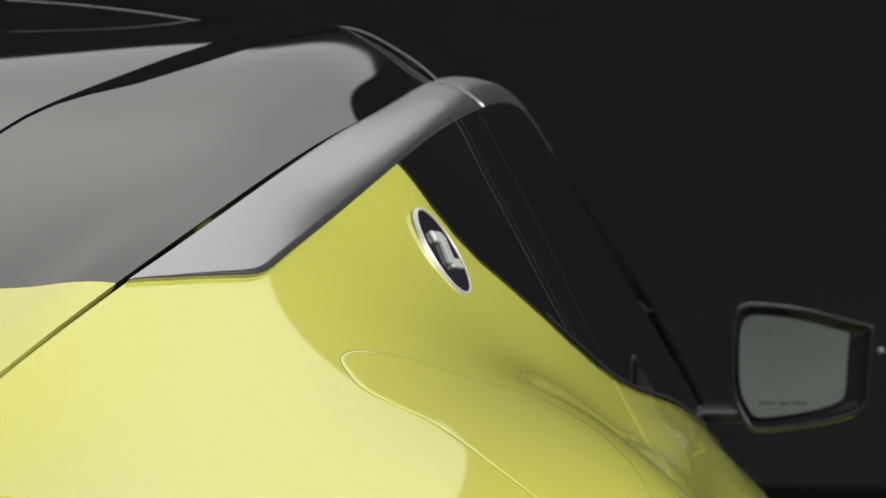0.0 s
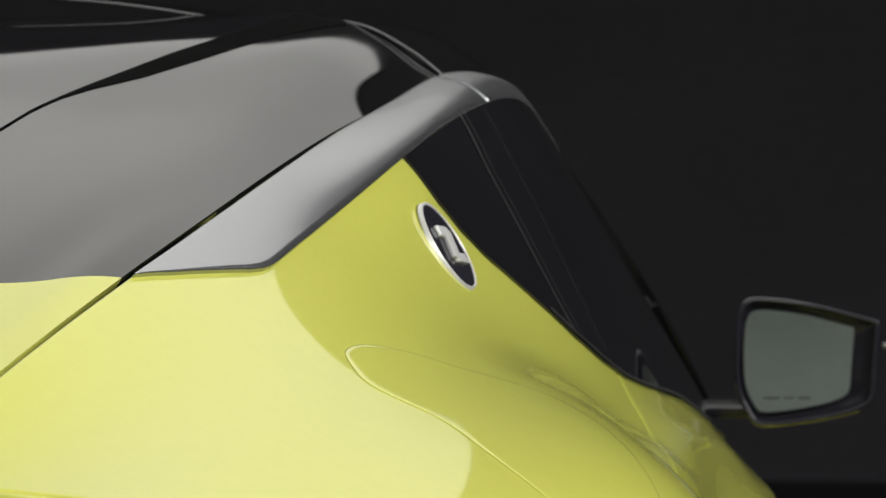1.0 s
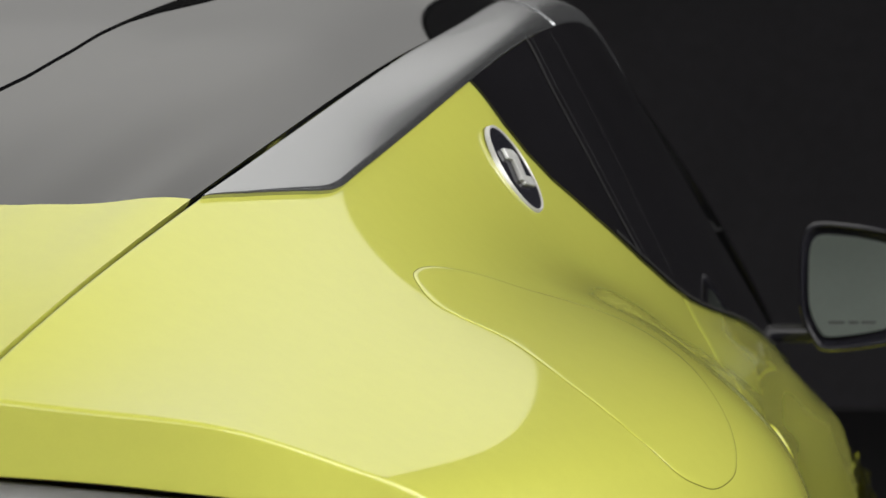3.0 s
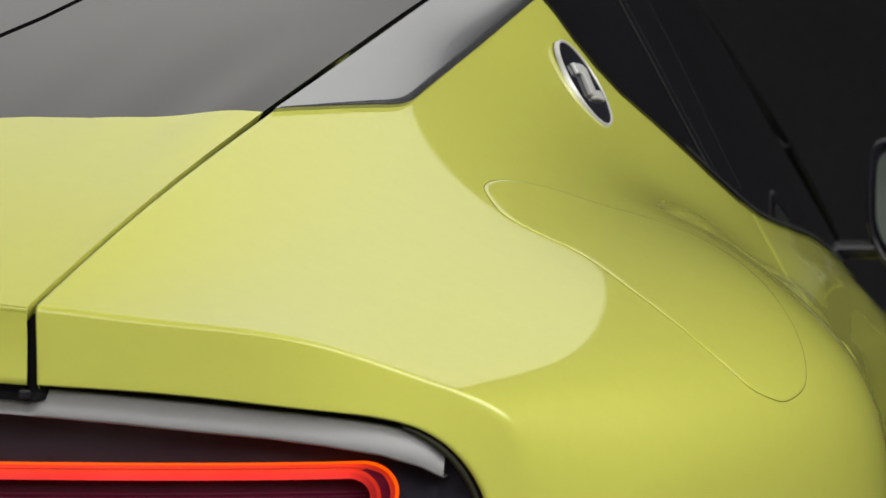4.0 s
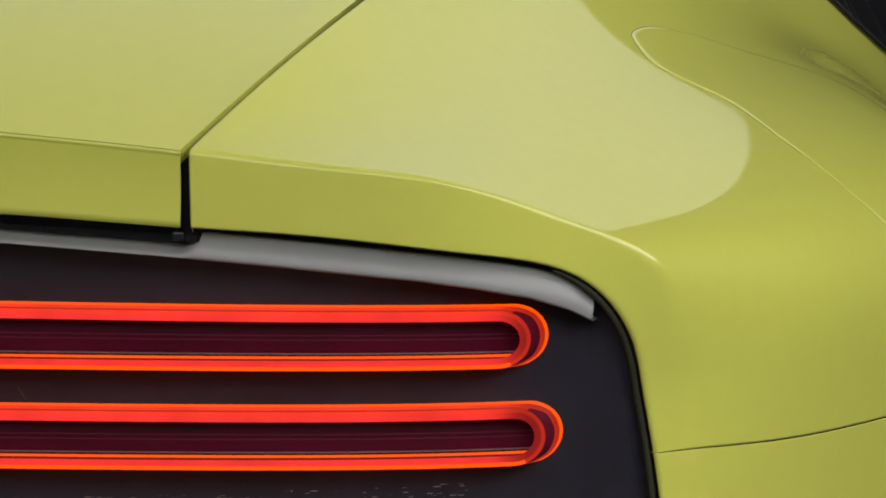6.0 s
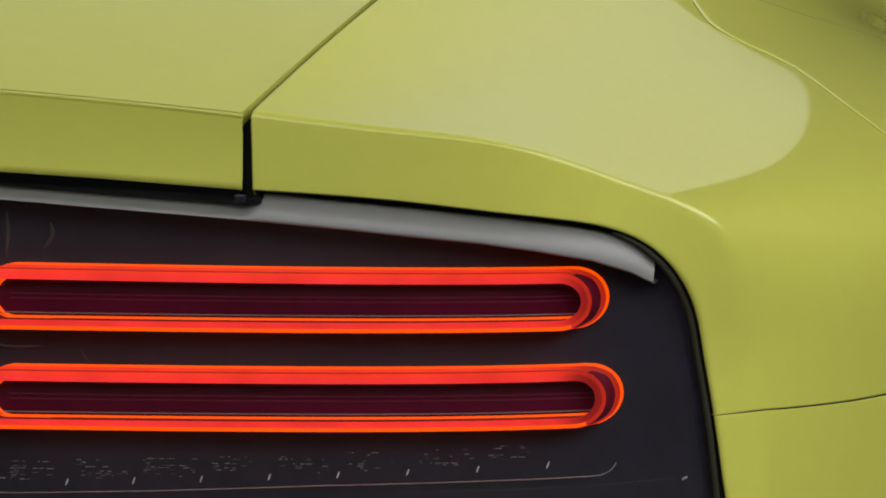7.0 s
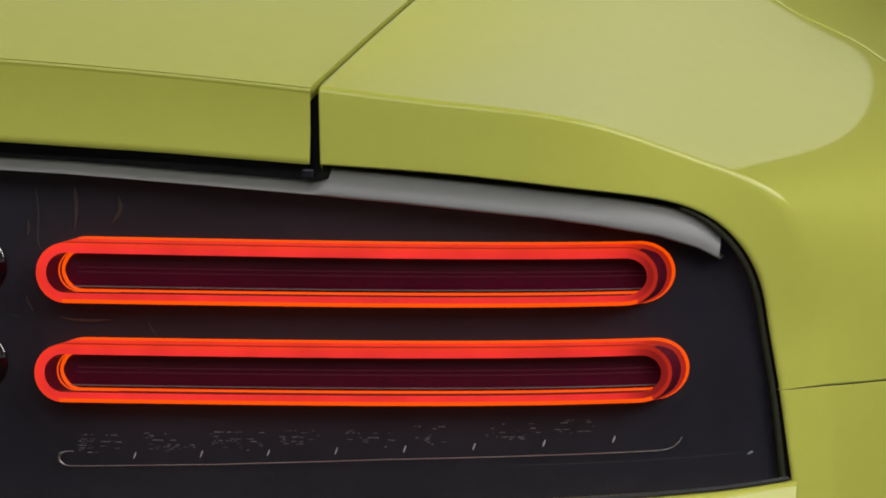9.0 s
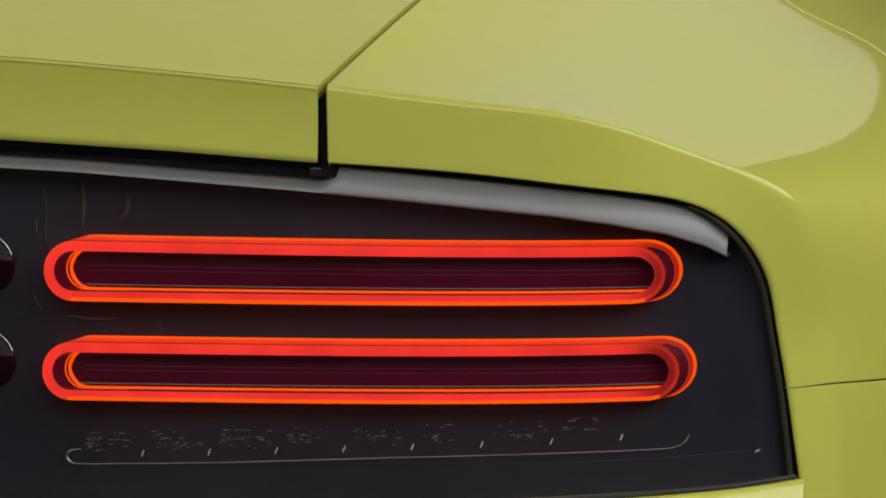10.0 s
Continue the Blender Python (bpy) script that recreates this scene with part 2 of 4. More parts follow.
SILL = [(0.7500, 0.2600, 0.3000), (0.8130, 0.3652, 0.2830), (0.8650, 0.5139, 0.2646), (0.8999, 0.7010, 0.2453), (0.9101, 0.9157, 0.2267), (0.8944, 1.1548, 0.2117),
        (0.8656, 1.4176, 0.2029), (0.8427, 1.6982, 0.1993), (0.8349, 1.9811, 0.1989), (0.8403, 2.2519, 0.1999), (0.8523, 2.5074, 0.2015), (0.8672, 2.7486, 0.2033)]
HAUNCH_LINE = [(3.2, 2.42), (3.87, 3.06), (4.2, 3.42), (4.6, 3.80), (5.2, 3.99), (5.93, 4.12), (6.4, 4.33), (7.1, 4.69), (7.8, 5.20), (9, 6.0)]
HAUNCH_FIT = np.polyfit(*zip(*HAUNCH_LINE), 5)


class Body(Surf):
    """The car's side, with the fold where the rear haunch swells out from under the side window."""

    def at(self, u, v):
        u, v = np.broadcast_arrays(np.asarray(u, float), np.asarray(v, float))
        p = Surf.at(self, u, v)
        h = 0.01
        n = np.cross(Surf.at(self, u, v + h) - p, Surf.at(self, u + h, v) - p)
        n = n / (np.linalg.norm(n, axis=-1, keepdims=True) + 1e-12)
        far = (v - np.polyval(HAUNCH_FIT, np.clip(u, 3, 9))) * .072
        start, end = np.clip((u - 3.5) / 1.5, 0, 1), np.clip((8.8 - u) / 2.6, 0, 1)
        k = np.clip((far + .010 + .010 * (1 - start)) / (.026 + .034 * (1 - start)), 0, 1)
        rise = (.0032 + .0036 * np.clip((u - 4.8) / 1.5, 0, 1)) * start ** 2 * (3 - 2 * start) * end ** 2 * (3 - 2 * end) * k * k * (3 - 2 * k) * np.exp(-(np.maximum(far - .012, 0) / .085) ** 2)
        return p + n * rise[..., None]


SIDE = Body(np.array([ROOF_EDGE, CANT_RAIL, SIDE_MID, BELT, SHOULDER, UPPER_SIDE, WAIST, LOWER_SIDE, SILL]).transpose(1, 0, 2))


def rear_y(x):
    """Plan curve of the car's tail."""
    x = np.abs(x)
    return .09 + .02 * (x / .5) ** 2 + .075 * (np.minimum(x, .9) / .75) ** 8


# hatch: sections from the centre line out to the shut line
Q = np.array([0, .2, .4, .55, .66, .74, .80, .863, .92, .965, 1])
DECK_SHAPE = 1 - Q ** 2
FRAME_SHAPE = np.array([1.0, .98, .94, .91, .90, .905, .93, .925, .66, .33, 0])
HATCH_RISE = [.026, .032, .042, .052, .053, .054, .054, .054]
HATCH_MIX = [0, 0, .35, .9, 1, 1, 1, 1]
HATCH_SWEEP = [-.022, -.04, -.06, -.04, -.02, 0, .02, .03]
SOFT_SHAPE = np.array([1.0, .98, .93, .88, .85, .82, .76, .64, .45, .23, 0])
HATCH_BULGE = [0, 0, .1, .3, .36, .55, .84, .35]
HATCH_STEEP = [0, 0, 0, 0, .1, .35, .8, 1]
HATCH_GAP = [.0055, .0048, .0065, .007, .007, .007, .0065, .006]
HATCH_TRIM = np.array([
    (-1.0, -1.2, -1.5, -1.6, -1.4, -0.2, 0.5, 1.8, 1.5, 3.3),
    (-3.3, -3.6, -4.9, -4.8, -5.3, -4.6, -2.0, -0.4, 1.3, 1.1),
    (3.1, 3.0, 1.7, 2.6, 1.6, 0.9, 3.0, 3.5, 4.5, 1.9),
    (2.0, 1.6, -1.2, 0.4, 0.8, 1.7, 3.7, 3.5, 2.1, -0.6),
    (-1.2, -2.8, -7.7, -5.3, -1.2, 3.4, 6.2, 4.0, 2.3, -0.1),
    (-1.7, -2.5, -3.3, 0.2, 5.1, 10.5, 10.7, 1.3, -2.5, -4.1)]) / 1000
HATCH_TRIM = np.pad(HATCH_TRIM, ((2, 0), (0, 1)))
net = []
for (ex, ey, ez), rise, mix, sweep, steep, gap, bulge in zip(ROOF_EDGE[:8], HATCH_RISE, HATCH_MIX, HATCH_SWEEP, HATCH_STEEP, HATCH_GAP, HATCH_BULGE):
    frame_shape = SOFT_SHAPE * (1 - steep) + FRAME_SHAPE * steep
    shape = DECK_SHAPE * (1 - mix) + frame_shape * mix
    shape = shape * (1 + bulge * np.interp(Q, (0, .25, .42, .62, .72, .82), (.3, .42, .62, .54, .31, 0)))
    net.append(np.stack([Q * (ex - gap), ey + sweep * DECK_SHAPE, ez + rise * shape + HATCH_TRIM[len(net)]], 1))
HATCH = Surf(net)
ROOF_SHAPE = np.array([1.63, 1.58, 1.43, 1.23, 1.03, .95, 1.0, .95, .66, .33, 0])
net = []
for (ex, ey, ez), rise, bow in zip(ROOF_EDGE[7:], (.054, .062, .080, .110, .120), (.03, .06, .12, .20, .26)):
    net.append(np.stack([Q * (ex - .002), ey + .006 + bow * DECK_SHAPE, ez + rise * ROOF_SHAPE], 1))
ROOF = Surf(net)


# ---- mesh helpers ----
def part(name, bm, material, parent, label=""):
    me = bpy.data.meshes.new(name)
    bm.to_mesh(me)
    bm.free()
    me.materials.append(material)
    ob = new(name, me)
    ob.parent = parent
    if label:
        tagged(ob, label)
    return ob


def grid_bm(p, inward=None, depth=0.0, smooth=True, side=1, keep=None):
    """A sheet from a grid of points (n, m, 3); with depth its rim is folded inwards along inward (n, m, 3)."""
    n, m = p.shape[:2]
    bm = bmesh.new()
    k = np.array([side, 1, 1])
    vs = [[bm.verts.new(p[i, j] * k) for j in range(m)] for i in range(n)]
    for i in range(n - 1):
        for j in range(m - 1):
            if keep is not None and not keep[i, j]:
                continue
            loop = [vs[i][j], vs[i + 1][j], vs[i + 1][j + 1], vs[i][j + 1]]
            try:
                f = bm.faces.new(loop if side > 0 else loop[::-1])
                f.smooth = smooth
            except ValueError:
                pass
    if depth:
        ring = [(i, 0) for i in range(n)] + [(n - 1, j) for j in range(1, m)] + [(i, m - 1) for i in range(n - 2, -1, -1)] + [(0, j) for j in range(m - 2, 0, -1)]
        top = [bm.verts.new(p[i, j] * k) for i, j in ring]
        low = [bm.verts.new((p[i, j] - inward[i, j] * depth) * k) for i, j in ring]
        for a in range(len(ring)):
            b = (a + 1) % len(ring)
            loop = [top[b], top[a], low[a], low[b]]
            if (top[a].co - top[b].co).length > 1e-7:
                bm.faces.new(loop if side > 0 else loop[::-1])
    bm.normal_update()
    return bm


def panel(name, surf, u, v, material, parent, lift=0.0, depth=0.004, label="", sides=(1, -1), keep=None, roll=0.0015, crown=0.0, flat=0.0, bulge=0.0):
    """A panel cut from a surface, for both sides of the car: u and v are grids of its parameters. Its rim is rolled over a little."""
    n = surf.normal(u, v)
    p = surf.at(u, v)
    k = ((v - v[:, :1]) / np.maximum(v[:, -1:] - v[:, :1], 1e-9))[..., None]
    p = p * (1 - flat) + (p[:, :1] * (1 - k) + p[:, -1:] * k) * flat + n * lift
    p = p + n * (crown * (.45 - k) + bulge * 4 * k * (1 - k))
    if roll:
        for e in (0, -1):
            p[e] -= n[e] * roll
            p[:, e] -= n[:, e] * roll
    for side in sides:
        part(name, grid_bm(p, n, depth, side=side, keep=keep), material, parent, label)


def across(name, surf, u_of_v, u_end, v_end, nu, nv, material, lift=0.0, depth=0.01, roll=0.0, label=""):
    """A panel over the whole width of the car; v is the share of the width, from the middle to the edge."""
    a, b = np.meshgrid(edge_steps(nu, .004), np.linspace(-1, 1, 2 * nv + 1), indexing="ij")
    b = np.sign(b) * (1 - (1 - np.abs(b)) ** 1.15)
    v = (v_end if np.isscalar(v_end) else lerp(lerp(0, u_of_v) * (1 - a) + u_end * a, v_end)) * np.abs(b)
    u = lerp(v, u_of_v) * (1 - a) + (u_end(v) if callable(u_end) else u_end) * a
    n, p = surf.normal(u, v), surf.at(u, v)
    flip = np.where(b < 0, -1.0, 1.0)[..., None] * np.array([1, 0, 0]) + np.array([0, 1, 1])
    n[np.abs(b) < 1e-9, 0] = 0
    n, p = n * flip, (p + n * (lift(u)[..., None] if callable(lift) else lift)) * flip
    for e in (0, -1):
        p[e] -= n[e] * roll
        p[:, e] -= n[:, e] * roll
    part(name, grid_bm(p, n, depth), material, car, label)


def lerp(x, table):
    xs, ys = zip(*table)
    return np.interp(x, xs, ys)


def edge_steps(n, roll=0.006):
    """n steps from 0 to 1, with one close to each end for the rolled rim."""
    return np.concatenate([[0, roll], np.linspace(roll, 1 - roll, n)[1:-1], [1 - roll, 1]])


def ribbon(name, surf, path, width, material, parent, lift=0.0006, steps=60, label="", closed=False, bulge=0.0):
    """A narrow strip that follows a path of (u, v) over a surface."""
    path = np.array(path, float)
    c = controls(path, 0)
    s = np.linspace(0, len(path) - 1, steps)
    i, a = weights(s, len(path))
    uv = sum(c[i + k] * a[k][:, None] for k in range(4))
    p, n = surf.at(uv[:, 0], uv[:, 1]), surf.normal(uv[:, 0], uv[:, 1])
    t = np.gradient(p, axis=0)
    t /= np.linalg.norm(t, axis=1, keepdims=True)
    side = np.cross(n, t)
    cols = [p + side * width * k + n * (lift + bulge * (1 - 4 * k * k)) for k in (-.5, -.25, 0, .25, .5)]
    return part(name, grid_bm(np.stack(cols, 1)), material, parent, label)


def tube_bm(pts, radius, sides=8, closed=False):
    pts = np.array(pts, float)
    t = np.gradient(pts, axis=0) if not closed else np.roll(pts, -1, 0) - np.roll(pts, 1, 0)
    t /= np.linalg.norm(t, axis=1, keepdims=True) + 1e-12
    ref = np.array([0, 1, 0]) if abs(t[0][1]) < .8 else np.array([0, 0, 1])
    a = np.cross(t, ref)
    a /= np.linalg.norm(a, axis=1, keepdims=True) + 1e-12
    b = np.cross(t, a)
    ang = np.linspace(0, 2 * math.pi, sides + 1)
    r = np.broadcast_to(radius, (len(pts),))[:, None, None]
    ring = pts[:, None] + r * (np.cos(ang)[None, :, None] * a[:, None] + np.sin(ang)[None, :, None] * b[:, None])
    if closed:
        ring = np.concatenate([ring, ring[:1]])
    return grid_bm(ring)


def box_bm(lo, hi, bevel=0.0):
    bm = bmesh.new()
    bmesh.ops.create_cube(bm, size=1)
    lo, hi = Vector(lo), Vector(hi)
    for vert in bm.verts:
        vert.co = Vector([lo[k] + (vert.co[k] + .5) * (hi[k] - lo[k]) for k in range(3)])
    if bevel:
        bmesh.ops.bevel(bm, geom=bm.edges[:], offset=bevel, segments=3, affect="EDGES", profile=0.5)
    return bm


def thing(name, label, category, at=(0, 0, 0), **more):
    ob = new(name)
    ob.location = at
    return tagged(ob, label, category, **more)


# ---- studio ----
def setting(name, lo, hi, material, label):
    ob = part(name, box_bm(lo, hi), material, None, label)
    return tagged(ob, label, name.split("_")[0], kind="structure")


setting("floor", (-8, -9, -.1), (8, 14, 0), FLOOR_M, "dark smooth painted studio floor")
setting("wall_north", (-8, 14, 0), (8, 14.2, 6), WALL_M, "black draped studio wall ahead of the car")
setting("wall_south", (-8, -9.2, 0), (8, -9, 6), BACK_M, "dim grey studio wall behind the car")
setting("wall_east", (8, -9.2, 0), (8.2, 14.2, 6), WALL_M, "black draped studio wall beside the car")
setting("wall_west", (-8.2, -9.2, 0), (-8, 14.2, 6), WALL_M, "black draped studio wall beside the car")
setting("ceiling", (-8.2, -9.2, 6), (8.2, 14.2, 6.2), WALL_M, "black studio ceiling")

def softbox(at, tilt, turn, wide, long, cloth, label, r=.9):
    """A flat softbox that shines down its own -z, hung from the ceiling by two cables."""
    ob = thing("softbox", label, "studio lamp", at, group="studio softboxes")
    ob.rotation_euler = (radians(tilt), 0, radians(turn))
    n = 24
    a = np.linspace(0, math.tau, 4 * n, endpoint=False)
    corner = np.stack([np.sign(np.cos(a)) * (wide / 2 - r) + r * np.cos(a), np.sign(np.sin(a)) * (long / 2 - r) + r * np.sin(a)], 1)
    def rings(*steps):
        return grid_bm(np.stack([np.concatenate([np.stack([corner[:, 0] * k, corner[:, 1] * k, np.full(len(corner), h)], 1)] + [np.array([[corner[0, 0] * k, corner[0, 1] * k, h]])]) for k, h in steps], 0))
    part("diffuser", rings((.002, -.02), (.5, -.012), (1, 0)), cloth, ob, "glowing white diffuser cloth")
    part("frame", rings((1.0, .001), (1.012, -.02), (1.012, .07), (.98, .10), (.002, .12)), GAP, ob, "black softbox frame and backing")
    bpy.context.view_layer.update()
    for k in (-.3, .3):
        m = ob.matrix_basis.inverted()
        top = Vector(at) + Vector((k * wide, 0, 0))
        part("cable", tube_bm([m @ Vector((top.x, top.y, 6.0)), m @ Vector((top.x, top.y, 4.6)), m @ (Vector(at) + Vector((0, 0, .1)))], .008, 6), GAP, ob)


softbox((-.3186, 5.195, 3.3), 0, 8.5, 3.4, 8.105, SOFT, "long white overhead softbox hanging above the car", .4)
softbox((1.0, -6.3, 4.4), 42, 4, 13.0, 4.4, SOFT_FILL, "wide white softbox hanging behind the car")
softbox((5.7, -1.7, 4.25), 60, 90, 13.0, 3.6, SOFT_SIDE, "wide white softbox hanging tilted beside the car")

# ---- car ----
car = thing("car", "yellow two-door sports car with black roof and silver roof rail", "car")

# hatch shut line, quarter panel, door
SILVER_LOW = [(2.001, .02), (2.084, .144), (2.187, .309), (2.398, .60), (2.61, .87), (2.71, .963), (2.80, .994), (2.868, 1.0), (3.422, 1.006), (4.011, 1.003), (5.043, .99), (5.65, .975), (6.516, .978), (7.196, .996), (8.04, .969), (9.5, 1.0), (12, 1.0)]
GLASS_LOW = [(5.0, 1.0), (5.012, 1.38), (5.024, 1.53), (5.107, 1.815), (5.258, 2.085), (5.614, 2.495), (5.981, 2.906), (6.248, 3.10), (6.53, 3.16), (7.155, 3.03), (7.972, 3.0), (8.949, 3.02), (10.0, 3.06), (11, 3.0)]
DOOR_EDGE = [(0, 6.5), (3.139, 6.434), (3.617, 6.361), (4.2, 6.33), (5, 6.3), (8, 6.2)]


def wheel_keep(p, y, z, r):
    """Opens a wheel arch in a grid of points."""
    d = np.hypot(p[..., 1] - y, p[..., 2] - z)
    inside = d < r
    keep = ~(inside[:-1, :-1] & inside[1:, :-1] & inside[:-1, 1:] & inside[1:, 1:])
    k = np.where(inside, r / np.maximum(d, 1e-6), 1)
    p[..., 1], p[..., 2] = y + (p[..., 1] - y) * k, z + (p[..., 2] - z) * k
    return keep


def side_panel(name, u0, u1, v0, v1, nu, nv, material, arch=None, label=""):
    a, b = np.meshgrid(edge_steps(nu, .004), edge_steps(nv, .004), indexing="ij")
    v = v0 + (v1 - v0) * b
    lo = lerp(v, u0) if not np.isscalar(u0) else u0
    hi = lerp(v, u1) if not np.isscalar(u1) else u1
    u = lo + (hi - lo) * a
    n = SIDE.normal(u, v)
    p = SIDE.at(u, v)
    for e in (0, -1):
        p[e] -= n[e] * .0006
        p[:, e] -= n[:, e] * .0006
    keep = wheel_keep(p, *arch) if arch else None
    for side in (1, -1):
        part(name, grid_bm(p, n, 0 if arch else .012, side=side, keep=keep), material, car, label)


DOOR_A = [(v, u - .0026) for v, u in DOOR_EDGE]
DOOR_B = [(v, u + .0026) for v, u in DOOR_EDGE]
LAMP_RIM = [(0.4909, 0.1120, 0.9343), (0.5751, 0.1260, 0.9282), (0.6499, 0.1470, 0.9188), (0.7132, 0.1815, 0.9043), (0.7461, 0.2055, 0.8677), (0.7543, 0.2175, 0.8284), (0.7605, 0.2240, 0.7868), (0.7667, 0.2290, 0.7308)]
rim = controls(np.array(LAMP_RIM), 0)


def rim_at(v):
    i, w = weights(v, len(LAMP_RIM))
    return sum(rim[i + k] * w[k][:, None] for k in range(4))


def wing(name, v0, v1, end, label):
    """Rear wing or bumper corner: the upright band beside the lamp, a rounded edge that softens outwards, and the side."""
    v = v0 + (v1 - v0) * edge_steps(300, .002)
    crease = SIDE.at(0 * v, v)
    low = rim_at(np.minimum(v, 6))
    foot = v > 6
    drop = low[foot, 2] - crease[foot, 2] + .001
    low[foot] += np.stack([.135 * np.minimum(drop, .06), .09 * np.minimum(drop, .06), -drop], 1)
    size = np.interp(v, (0, 2.3, 3.2, 4.0, 5.0, 6), (.0035, .0030, .0032, .007, .014, .018))
    k = np.minimum(size / np.linalg.norm(low - crease, axis=1), .75)[:, None]
    u0 = size / .15
    below, above = crease + (low - crease) * k, SIDE.at(u0, v)
    bend = np.interp(v, (2.3, 3.4, 4.2, 6.15, 6.3), (.0010, .0045, .0065, .0065, .0060))[:, None]
    toward = (below - low) / np.linalg.norm(below - low, axis=1, keepdims=True)
    deep = np.array([0, 1, 0])
    rows = [low + np.array([-.002, .04, -.004]), low + np.array([0, .001, -.0004]) + deep * bend]
    rows += [low + toward * bend * (1 - math.cos(q)) + deep * bend * (1 - math.sin(q)) for q in np.linspace(0, math.pi / 2, 7)]
    rows += [low + toward * bend + (below - low - toward * bend) * q for q in np.linspace(0, 1, 9)[1:]]
    rows += [below * (1 - q) ** 2 + crease * 2 * q * (1 - q) + above * q * q for q in np.linspace(0, 1, 12)[1:-1]]
    last = lerp(v, end)
    top = [SIDE.at(u0 + (last - u0) * q, v) for q in edge_steps(420, .003)]
    for k, q in enumerate(edge_steps(420, .003)):
        at = u0 + (last - u0) * q
        sink = .022 * np.clip((lerp(at, SILVER_LOW) - .10 + .22 * (at > 5.03) - v) / .06, 0, 1) * (at > 2.12)
        top[k] = top[k] - SIDE.normal(at, v) * sink[:, None]
    n = SIDE.normal(last, v)
    top[-1] = top[-1] - n * .0006
    p = np.stack(rows + top + [top[-1] - n * .012], 0)
    first, final = p[:, :1] + np.array([.0004, .001, -.001]), p[:, -1:] + np.array([-.001, .0004, .0])
    p = np.concatenate([first + np.array([.0005, .014, -.014]), first, p, final, final + np.array([-.002, .008, .0])], 1)
    for side in (1, -1):
        part(name, grid_bm(p, side=side), YELLOW, car, label)


wing("quarter_panel", 0, 5.9955, DOOR_A, "glossy yellow rear wing and roof pillar")
wing("bumper_corner", 6.002, 8, [(0, 2.5), (8, 2.5)], "glossy yellow rear bumper corner")
side_panel("lower_quarter_panel", 2.52, DOOR_A, 6.0, 8, 60, 30, YELLOW, arch=(.93, .34, .37))
side_panel("door", DOOR_B, 10.9, 2.6, 8, 90, 130, YELLOW, label="glossy yellow door")

a, b = np.meshgrid(edge_steps(90, .004) ** 1.3, edge_steps(14, .02), indexing="ij")
SILVER_BULGE = [(2, .0), (3, .0004), (5, .0010), (7, .0014), (9, .0014)]
SILVER_CROWN = [(2, -.0015), (3.2, -.003), (4.2, -.0015), (6, .003), (9, .004)]
u = 1.995 + (6.83 - 1.995) * a
panel("silver_trim", SIDE, u, lerp(u, SILVER_LOW) * b, SILVER, car, lift=.0034, depth=.006, crown=lerp(u, SILVER_CROWN)[..., None], flat=.5, bulge=lerp(u, SILVER_BULGE)[..., None], label="silver painted roof pillar trim")
u = 6.855 + (9.0 - 6.855) * a
panel("silver_rail", SIDE, u, lerp(u, SILVER_LOW) * b, SILVER, car, lift=.0034, depth=.006, crown=lerp(u, SILVER_CROWN)[..., None], flat=.5, bulge=lerp(u, SILVER_BULGE)[..., None], label="silver painted roof rail")
u = 9.01 + (10.98 - 9.01) * a
panel("a_pillar", SIDE, u, lerp(u, [(9, 1.1), (9.3, 1.35), (9.6, 1.6), (11, 1.6)]) * b, BLACK, car, lift=.004, depth=.006, label="gloss black windscreen pillar")
a, b = np.meshgrid(edge_steps(160, .002), edge_steps(40, .006), indexing="ij")
u = 5.0 + (10.95 - 5.0) * a ** 1.6
panel("side_glass", SIDE, u, .99 + (lerp(u, GLASS_LOW) - .99) * b, DARK_GLASS, car, lift=.0025, depth=.005, label="dark tinted side window", roll=0)
for name, path, w, mat in (("glass_seal", [(6.146, .969), (6.02, 1.3), (5.961, 1.631), (5.965, 2.294), (5.987, 2.84)], .006, RUBBER),
                           ("glass_edge", [(6.235, .969), (6.11, 1.3), (6.05, 1.631), (6.055, 2.294), (6.075, 2.86)], .0014, DULL_TRIM),
                           ("glass_edge", [(6.597, 1.03), (6.52, 1.3), (6.465, 1.524), (6.411, 2.257), (6.40, 2.9)], .0014, DULL_TRIM)):
    ribbon(name, SIDE, path, w, mat, car, lift=.0032)

ribbon("belt_seal", SIDE, [(u, lerp(u, GLASS_LOW) - .03) for u in (5.75, 5.95, 6.1, 6.3, 6.6, 7.2, 8, 9, 9.6)], .004, RUBBER, car, lift=.004, bulge=.0015)
ribbon("belt_strip", SIDE, [(u, lerp(u, GLASS_LOW) - .005) for u in (5.95, 6.08, 6.2, 6.3)], .0014, CHROME, car, lift=.0042, bulge=.0004)

ribbon("pillar_clip", SIDE, [(9.98, 1.15), (10.06, .7), (10.11, .38), (10.12, .05)], .006, DULL_TRIM, car, lift=.006, bulge=.0015)

# dark channel under the hatch's shut line
u = np.linspace(0, 7, 120)
c = SIDE.at(u, 0 * u) + np.array([-.002, .006, -.013])
lip = np.stack([np.full(20, c[0, 0]), np.full(20, .122), np.linspace(.925, c[0, 2], 20)], 1)
c = np.concatenate([lip, c[2:]])
for side in (1, -1):
    part("shut_channel", tube_bm(c * np.array([side, 1, 1]), .0075, 8), GAP, car)

# rear hatch
YELLOW_TOP = [(0, 1.46), (3.9, 1.51), (5.5, 1.615), (6.6, 1.652), (7.5, 1.717), (8.3, 1.793), (9.1, 1.876), (10, 1.99)]
across("hatch_deck", HATCH, [(0, 0.0), (10, 0.0)], lambda v: lerp(v, YELLOW_TOP), 10, 40, 70, YELLOW, label="glossy yellow rear deck")
